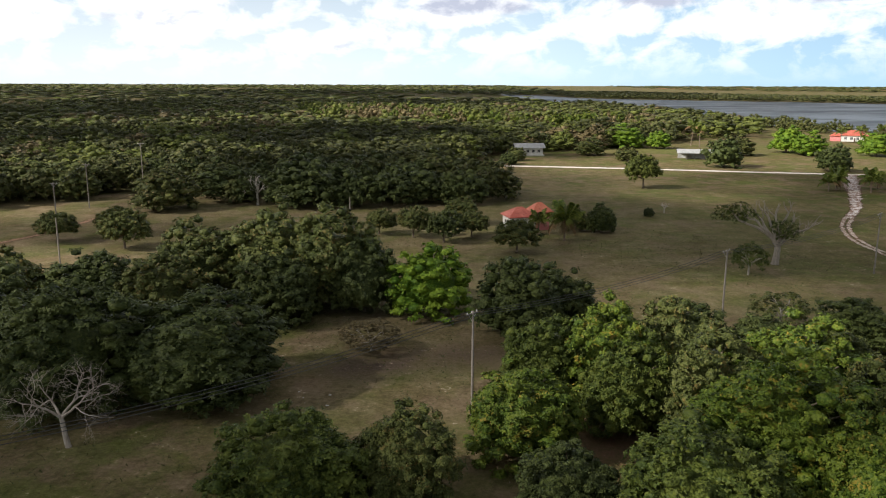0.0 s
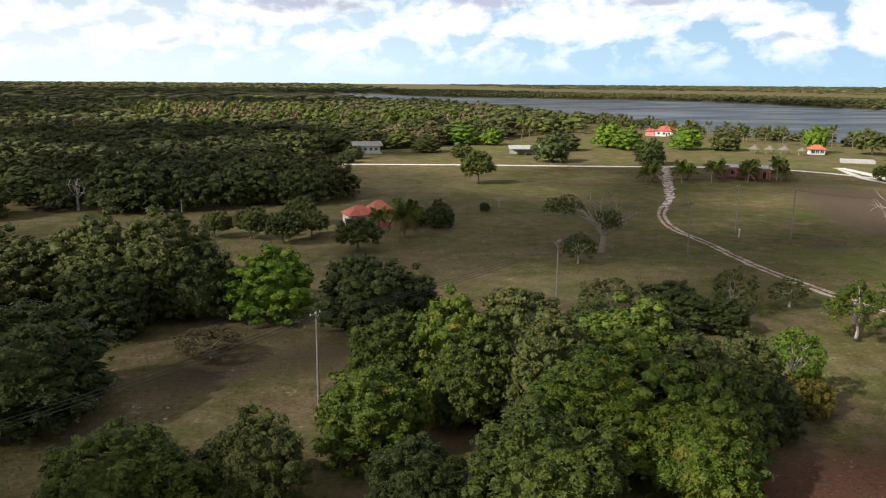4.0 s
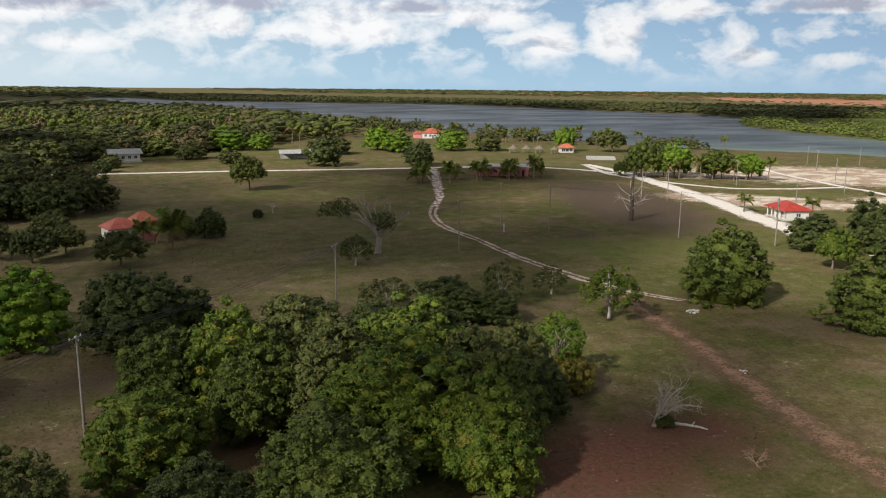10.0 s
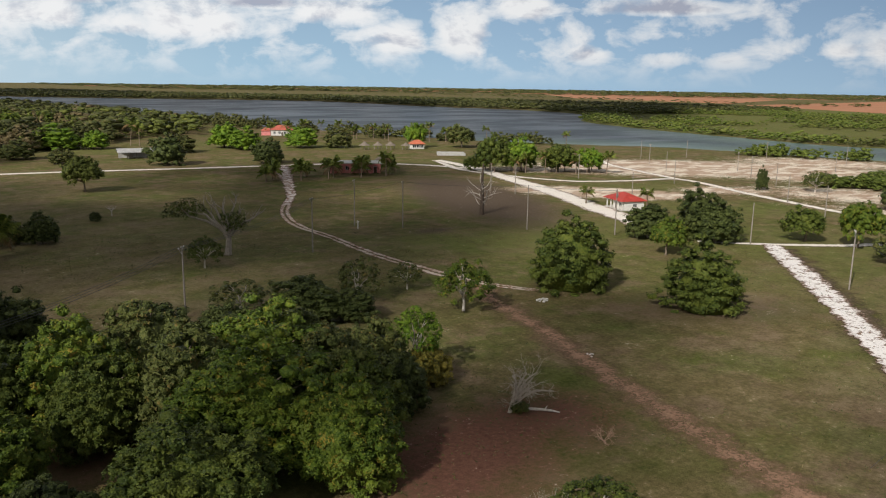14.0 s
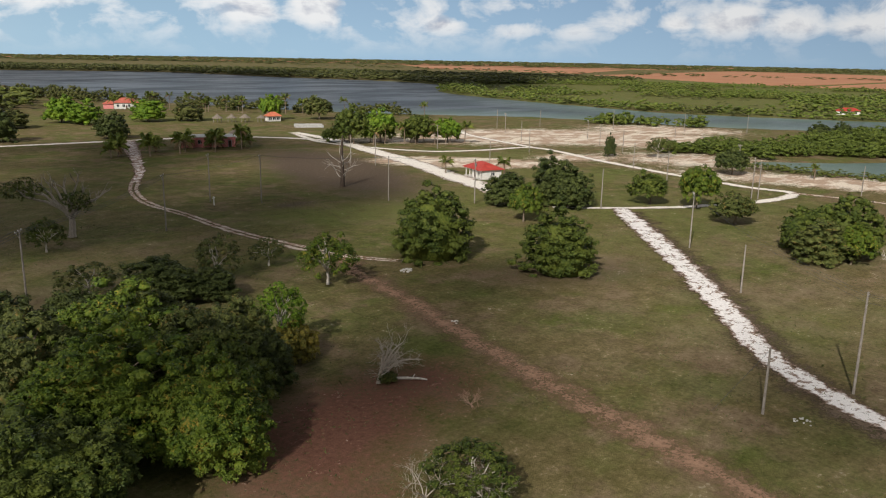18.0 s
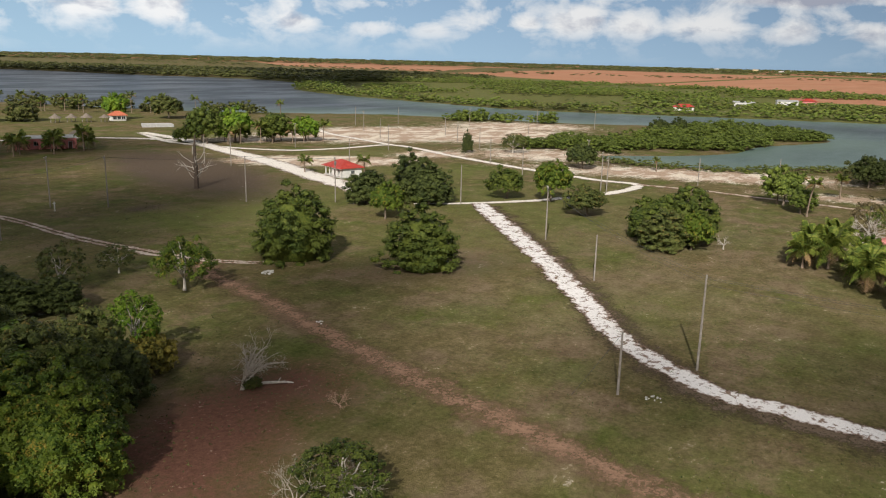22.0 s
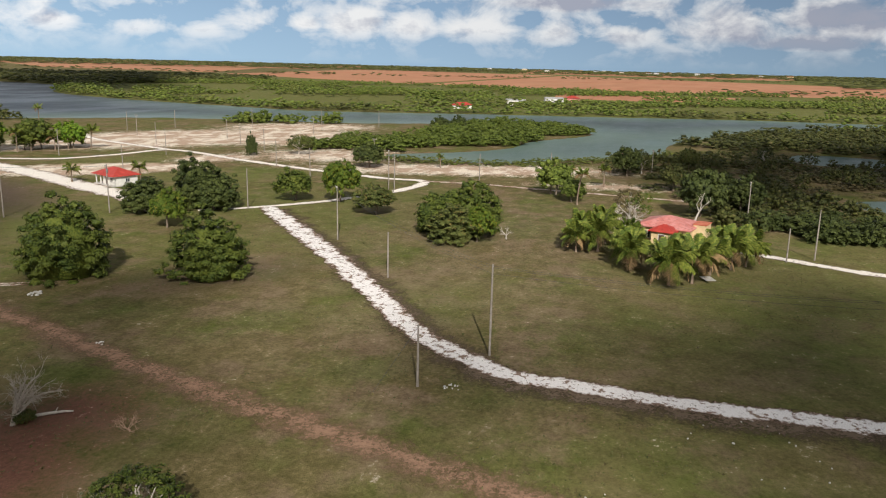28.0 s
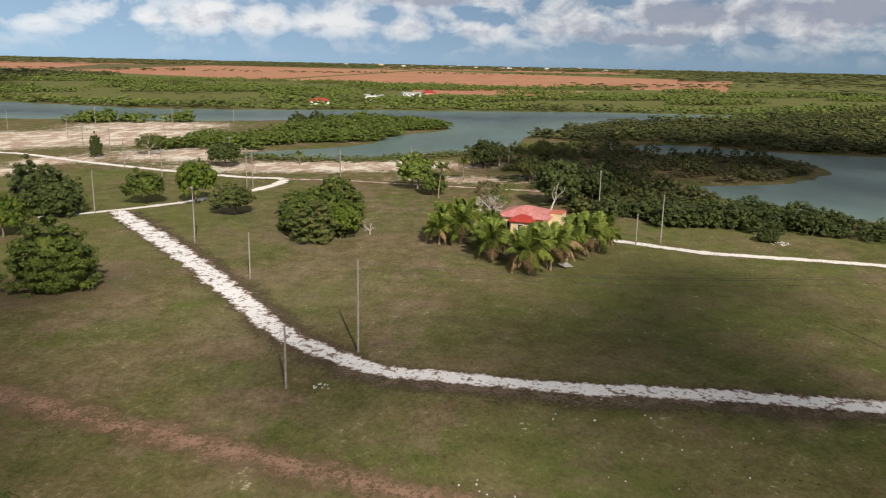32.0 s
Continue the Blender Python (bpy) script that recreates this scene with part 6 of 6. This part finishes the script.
def hut():
    ob = thing("house", 159.0, 125.5, 0, -113, "small white hut with red hip roof and porch columns", "house")
    ob.scale = (0.95, 0.95, 0.80)
    part("plinth", [(*box(0, 0, 0.12, 9.4, 6.8, 0.5, 0.03), 0, False)], [CONCRETE], ob)
    shell(ob, 6.4, 5.6, 2.9, WALL_WHITE, 0.35, 1.3, 0.3)
    roof_part(ob, hip_roof(8.8, 6.2, 3.2, 2.0, 0.75), ROOF_RED)
    for x in (-4.2, -2.1, 0, 2.1, 4.2):
        part("column", [(*box(x, -2.95, 1.7, 0.26, 0.26, 2.8, 0.02), 0, False)], [WALL_WHITE], ob)
    for y in (-0.6, 2.6):
        part("column", [(*box(-4.2, y, 1.7, 0.26, 0.26, 2.8, 0.02), 0, False)], [WALL_WHITE], ob)
    door(ob, 0.2, -2.55, 0.95, 2.1, 0, 0.37)
    for x in (2.2, 3.7):
        window(ob, x, -2.55, 1.8, 0.9, 1.1, 0)
    window(ob, -1.95, 0.6, 1.8, 1.1, 1.1, 270)
    window(ob, 4.55, 0.4, 1.8, 1.1, 1.1, 90)


def pink_house():
    ob = thing("house", 142.8, -1.4, 0, -106, "cream house with faded pink-red hip roof among palms", "house")
    part("plinth", [(*box(0, 0, 0.1, 9.4, 9.2, 0.5, 0.03), 0, False)], [CONCRETE], ob)
    shell(ob, 8.6, 8.2, 3.0, WALL_CREAM, 0.3)
    roof_part(ob, hip_roof(8.6, 8.2, 3.3, 1.5, 0.6), ROOF_FADED)
    shell(ob, 3.6, 2.4, 2.7, WALL_CREAM, 0.3, 0.6, -5.2)
    for pl in hip_roof(3.8, 3.2, 3.02, 1.0, 0.4):
        part("porch_roof", [(v + np.array([0.6, -4.9, 0]), f, 0, False) for v, f in pl], [ROOF_RED], ob, "redder porch roof")
    part("annexe", [(*box(5.4, 1.0, 1.75, 2.2, 3.4, 4.0, 0.03), 0, False)], [WALL_CREAM], ob, "flat-topped cream annexe")
    part("annexe_roof", [(*box(5.4, 1.0, 3.82, 2.4, 3.6, 0.14), 0, False)], [ROOF_ORANGE], ob)
    door(ob, 0.6, -6.36, 1.0, 2.1, 0, 0.3)
    for x in (-2.6, 3.4):
        window(ob, x, -4.08, 1.8, 1.1, 1.2, 0)
    window(ob, -4.28, 1.5, 1.8, 1.3, 1.2, 270)
    window(ob, -4.28, -1.8, 1.8, 1.0, 1.2, 270)


def ruined_house():
    ob = thing("house", 16.8, 161, 0, 14, "white house with broken orange-red roof behind trees", "house")
    ob.scale = (0.76, 0.9, 0.9)
    shell(ob, 7.2, 5.6, 3.4, WALL_WHITE, 0, -1.6)
    for pl in hip_roof(7.2, 5.6, 3.38, 1.9, 0.5):
        part("roof_slope", [(v + np.array([-1.6, 0, 0]), f, 0, False) for v, f in pl], [ROOF_TILE], ob)
    shell(ob, 4.0, 4.2, 4.3, WALL_PINK, 0, 4.05)
    for pl in hip_roof(5.4, 4.2, 4.28, 1.9, 0.35):
        part("wing_roof", [(v + np.array([4.05, 0, 0]), f, 0, False) for v, f in pl], [ROOF_ORANGE], ob, "steeper orange-red roof of the taller wing")
    for x in (-4.0, -1.6):
        window(ob, x, -2.78, 1.9, 1.0, 1.1, 0)
    door(ob, 0.8, -2.78, 0.95, 2.1, 0)
    window(ob, -5.18, 0.5, 1.9, 1.1, 1.1, 270)
    window(ob, 4.0, -2.08, 2.6, 1.2, 1.3, 0)


def white_house():
    ob = thing("house", 35, 328, 0, 6, "long white house with pale sheet roof by the wood", "house")
    ob.scale = (0.76, 0.88, 0.94)
    shell(ob, 14, 7, 3.0, WALL_WHITE, 0.5)
    roof_part(ob, gable_roof(15.5, 8, 3.45, 1.8, 0.6), ROOF_GREY)
    for s in (-1, 1):
        part("gable", [(*slab([(s * 6.9 - 0.1, -3.5, 3.5), (s * 6.9 + 0.1, -3.5, 3.5), (s * 6.9 + 0.1, 0, 4.6), (s * 6.9 - 0.1, 0, 4.6)], 0.2)[0], 0, False), (*slab([(s * 6.9 - 0.1, 0, 4.6), (s * 6.9 + 0.1, 0, 4.6), (s * 6.9 + 0.1, 3.5, 3.5), (s * 6.9 - 0.1, 3.5, 3.5)], 0.2)[0], 0, False)], [WALL_WHITE], ob)
    part("plinth", [(*box(-1, -0.5, 0.2, 17, 9, 0.7), 0, False)], [CONCRETE], ob)
    for x in (-7.6, -5.2, -2.8):
        part("post", [(*box(x, -4.3, 1.9, 0.16, 0.16, 3.0), 0, False)], [WALL_WHITE], ob)
    for x in (-1.2, 1.8, 4.8):
        window(ob, x, -3.48, 2.0, 1.4, 1.2, 0)
    window(ob, 6.98, 0, 2.0, 1.4, 1.2, 90)
    door(ob, -4, -3.48, 1.0, 2.1, 0, 0.55)


def arch(w, h, t, legs=0.35):
    """A wall bay with a round-headed opening, centred on x, standing on z = 0."""
    n, r = 9, w / 2 - legs
    s = h - 0.45 - r
    top, inner = [], []
    for i in range(n):
        q = math.pi * i / (n - 1)
        inner.append((-r * math.cos(q), s + r * math.sin(q)))
        top.append((-w / 2 + w * i / (n - 1), h))
    ring = [(-r, 0)] + inner + [(r, 0)]
    outer = [(-w / 2, 0)] + top + [(w / 2, 0)]
    v = [(x, y, z) for y in (-t / 2, t / 2) for row in (ring, outer) for x, z in row]
    m = len(ring)
    f = []
    for i in range(m - 1):
        f += [[i, i + 1, m + i + 1, m + i], [2 * m + i + 1, 2 * m + i, 3 * m + i, 3 * m + i + 1], [i + 1, i, 2 * m + i, 2 * m + i + 1], [m + i, m + i + 1, 3 * m + i + 1, 3 * m + i]]
    return np.array(v), np.array(f)


def long_house():
    ob = thing("house", 146, 231, 0, -30, "long pink flat-roofed house with arches behind palms", "house")
    shell(ob, 16, 7, 3.3, WALL_PINK)
    part("roof", [(*box(0, -0.6, 3.42, 17.4, 9.4, 0.24, 0.02), 0, False)], [WALL_WHITE], ob, "flat roof with pale fascia")
    for k in range(5):
        v, f = arch(3.3, 3.3, 0.3)
        part("arch", [(v + np.array([-6.8 + 3.4 * k, -5.0, 0]), f, 0, False)], [WALL_PINK], ob)
    v, f = arch(1.5, 3.3, 0.3, 0.25)
    end = part("arch", [(v, f, 0, False)], [WALL_PINK], ob)
    end.matrix_basis = pose(8.3, -4.2, 0, 0, 0, 90)
    for x in (-6, -2.5, 1, 4.5):
        window(ob, x, -3.48, 1.7, 1.5, 1.2, 0)
    door(ob, 6.8, -3.48, 1.0, 2.1, 0)


def thatched(x, y, r, h, wall=1.9, label="round thatched shelter on posts"):
    ob = thing("thatched_shelter", x, y, 0, 0, label, "shelter", "thatched shelters")
    t = np.linspace(0, 1, 6)
    part("thatch", [(*tube([(0, 0, wall - 0.1 + (h - wall) * q) for q in t], r * (1.02 - t) * (1 + 0.06 * np.sin(t * 9)), 18), 0, True)], [THATCH], ob)
    for k in range(6):
        part("post", [(*tube([(r * 0.75 * math.cos(k * 1.047), r * 0.75 * math.sin(k * 1.047), 0), (r * 0.75 * math.cos(k * 1.047), r * 0.75 * math.sin(k * 1.047), wall + 0.35)], [0.08, 0.07], 6), 0, True)], [POLE_WOOD], ob)
    return ob


def grey_shelter():
    ob = thing("shelter", 99, 314, 0, -12, "tumbledown grey sheet-roofed shelter beyond the road", "shelter")
    for x in (-6, -3, 0, 3, 6):
        for y in (-3, 3):
            part("post", [(*box(x, y, 1.3, 0.16, 0.16, 2.6), 0, False)], [POLE_WOOD], ob)
    roof_part(ob, gable_roof(13, 7, 2.6, 1.3, 0.4, 0.1), ROOF_GREY)
    part("back_wall", [(*box(0, 2.8, 1.2, 12, 0.15, 2.4), 0, False)], [WALL_GREY], ob)
    part("crate", [(*box(-2, 0.5, 0.6, 2.2, 1.4, 1.2, 0.03), 0, False)], [POLE_WOOD], ob)


def villa():
    ob = thing("house", 212, 412, 0, -30, "white lakeside villa with wide red hip roof", "house")
    ob.scale = (0.8, 0.8, 0.9)
    shell(ob, 15, 9, 3.6, WALL_WHITE)
    roof_part(ob, hip_roof(15, 9, 3.6, 2.8, 0.7), ROOF_TILE)
    shell(ob, 7, 5, 3.0, WALL_PINK, 0, -10.6, -1)
    for pl in hip_roof(7, 5, 3.0, 1.8, 0.6):
        part("wing_roof", [(v + np.array([-10.6, -1, 0]), f, 0, False) for v, f in pl], [ROOF_TILE], ob)
    for x in (-5, -1.5, 2, 5.5):
        window(ob, x, -4.48, 1.9, 1.5, 1.4, 0)
    door(ob, 0.3, -4.48, 1.0, 2.1, 0)


def far_block(x, y, w, d, h, rz, wall, roof, label, hip=True):
    ob = thing("house", x, y, 0, rz, label, "house", "houses across the water")
    shell(ob, w, d, h, wall)
    roof_part(ob, hip_roof(w, d, h, 1.8, 0.6) if hip else gable_roof(w, d, h, 0.8, 0.3), roof)
    for q in (-0.3, 0.0, 0.3):
        window(ob, q * w, -d / 2 + 0.02, h * 0.55, 1.5, 1.3, 0)
    return ob


hut()
pink_house()
ruined_house()
white_house()
long_house()
villa()
grey_shelter()
thatched(168, 246, 3.2, 4.4)
thatched(200, 308, 2.6, 3.8)
thatched(206, 306, 2.4, 3.6)
thatched(211, 303, 2.6, 3.8)
thatched(216, 298, 2.2, 3.4)
slab_ = thing("foundation", 217, 266, 0, -35, "pale concrete foundation slab with low walls", "foundation")
part("slab", [(*box(0, 0, 0.2, 12, 7, 0.6, 0.05), 0, False)], [WALL_GREY], slab_)
for yy in (-3.3, 3.3):
    part("low_wall", [(*box(0, yy, 0.8, 12, 0.25, 0.7, 0.02), 0, False)], [WALL_GREY], slab_)
post_ = thing("marker_post", 88.2, 138.5, 0, 10, "small white concrete marker post in grass", "post")
part("shaft", [(*box(0, 0, 0.7, 0.17, 0.17, 2.2, 0.02), 0, False)], [WALL_WHITE], post_)
part("crossbar", [(*box(0, 0, 1.5, 0.7, 0.16, 0.16, 0.02), 0, False)], [WALL_WHITE], post_)
sheet_ = thing("metal_sheet", 118.4, -7.2, 0.03, 20, "pale metal sheet lying in the grass", "sheet")
part("sheet", [(*box(0, 0, 0.08, 2.6, 1.6, 0.06, 0.01), 0, False)], [CONCRETE], sheet_)


def stones(x, y, spread, count, size, seed, label="pale limestone rubble on the grass"):
    rng_ = np.random.default_rng(seed)
    ch = []
    for k in range(count):
        a, d = rng_.uniform(0, 6.283), spread * math.sqrt(rng_.uniform(0, 1))
        s = size * rng_.uniform(0.5, 1.3)
        ch.append((ICO1[0] * np.array([s, s * rng_.uniform(0.6, 1.0), s * 0.55]) * rng_.uniform(0.8, 1.2, (len(ICO1[0]), 1)) + np.array([x + d * math.cos(a), y + d * math.sin(a), s * 0.25]), ICO1[1], 0, False))
    return tagged(new("rubble", weave("rubble", ch, [RUBBLE])), label, "rubble", "", "stuff")


stones(79.5, 76, 0.9, 12, 0.28, 1)
stones(67.0, 56.5, 0.6, 6, 0.16, 2)
stones(68.0, 17.8, 0.9, 12, 0.16, 3)
stones(140.0, -45.5, 1.6, 16, 0.26, 4, "heap of broken blocks beside the thicket")
T("bush_near", "dark", 141.5, -43.5, 2.2, 1.8, "low dark bush beside broken blocks", "bush", "", "bush")
stones(50.0, 2.0, 3.0, 16, 0.12, 5)
stones(-12.0, 72.0, 2.5, 6, 0.16, 6)
stones(62.0, -12.0, 9.0, 22, 0.12, 7)
far_block(224, 300, 6, 4, 2.4, -20, WALL_WHITE, ROOF_ORANGE, "small low hut among lakeside palms")
far_block(526, 136, 13, 7, 2.4, -72, WALL_WHITE, ROOF_RED, "red-roofed house across the channel")
far_block(592, 112, 14, 8, 4, -72, WALL_WHITE, ROOF_GREY, "white building across the channel", False)
far_block(622, 88, 14, 8, 5, -72, WALL_WHITE, ROOF_GREY, "white building across the channel", False)
far_block(640, 76, 10, 8, 5, -72, WALL_PINK, ROOF_RED, "dark red building across the channel")
rng = np.random.default_rng(90)
for k in range(18):
    bearing_ = radians(77.5 + 1.15 * k + rng.uniform(-0.5, 0.5))
    far_ = rng.uniform(3200, 4200)
    far_block(far_ * math.sin(bearing_), far_ * math.cos(bearing_), rng.uniform(14, 26), rng.uniform(9, 14), rng.uniform(5, 9), rng.uniform(-100, -60), (WALL_WHITE, WALL_WHITE, WALL_CREAM)[k % 3], (ROOF_GREY, ROOF_RED)[k % 4 == 1], "pale building of a distant town", k % 2 == 0)
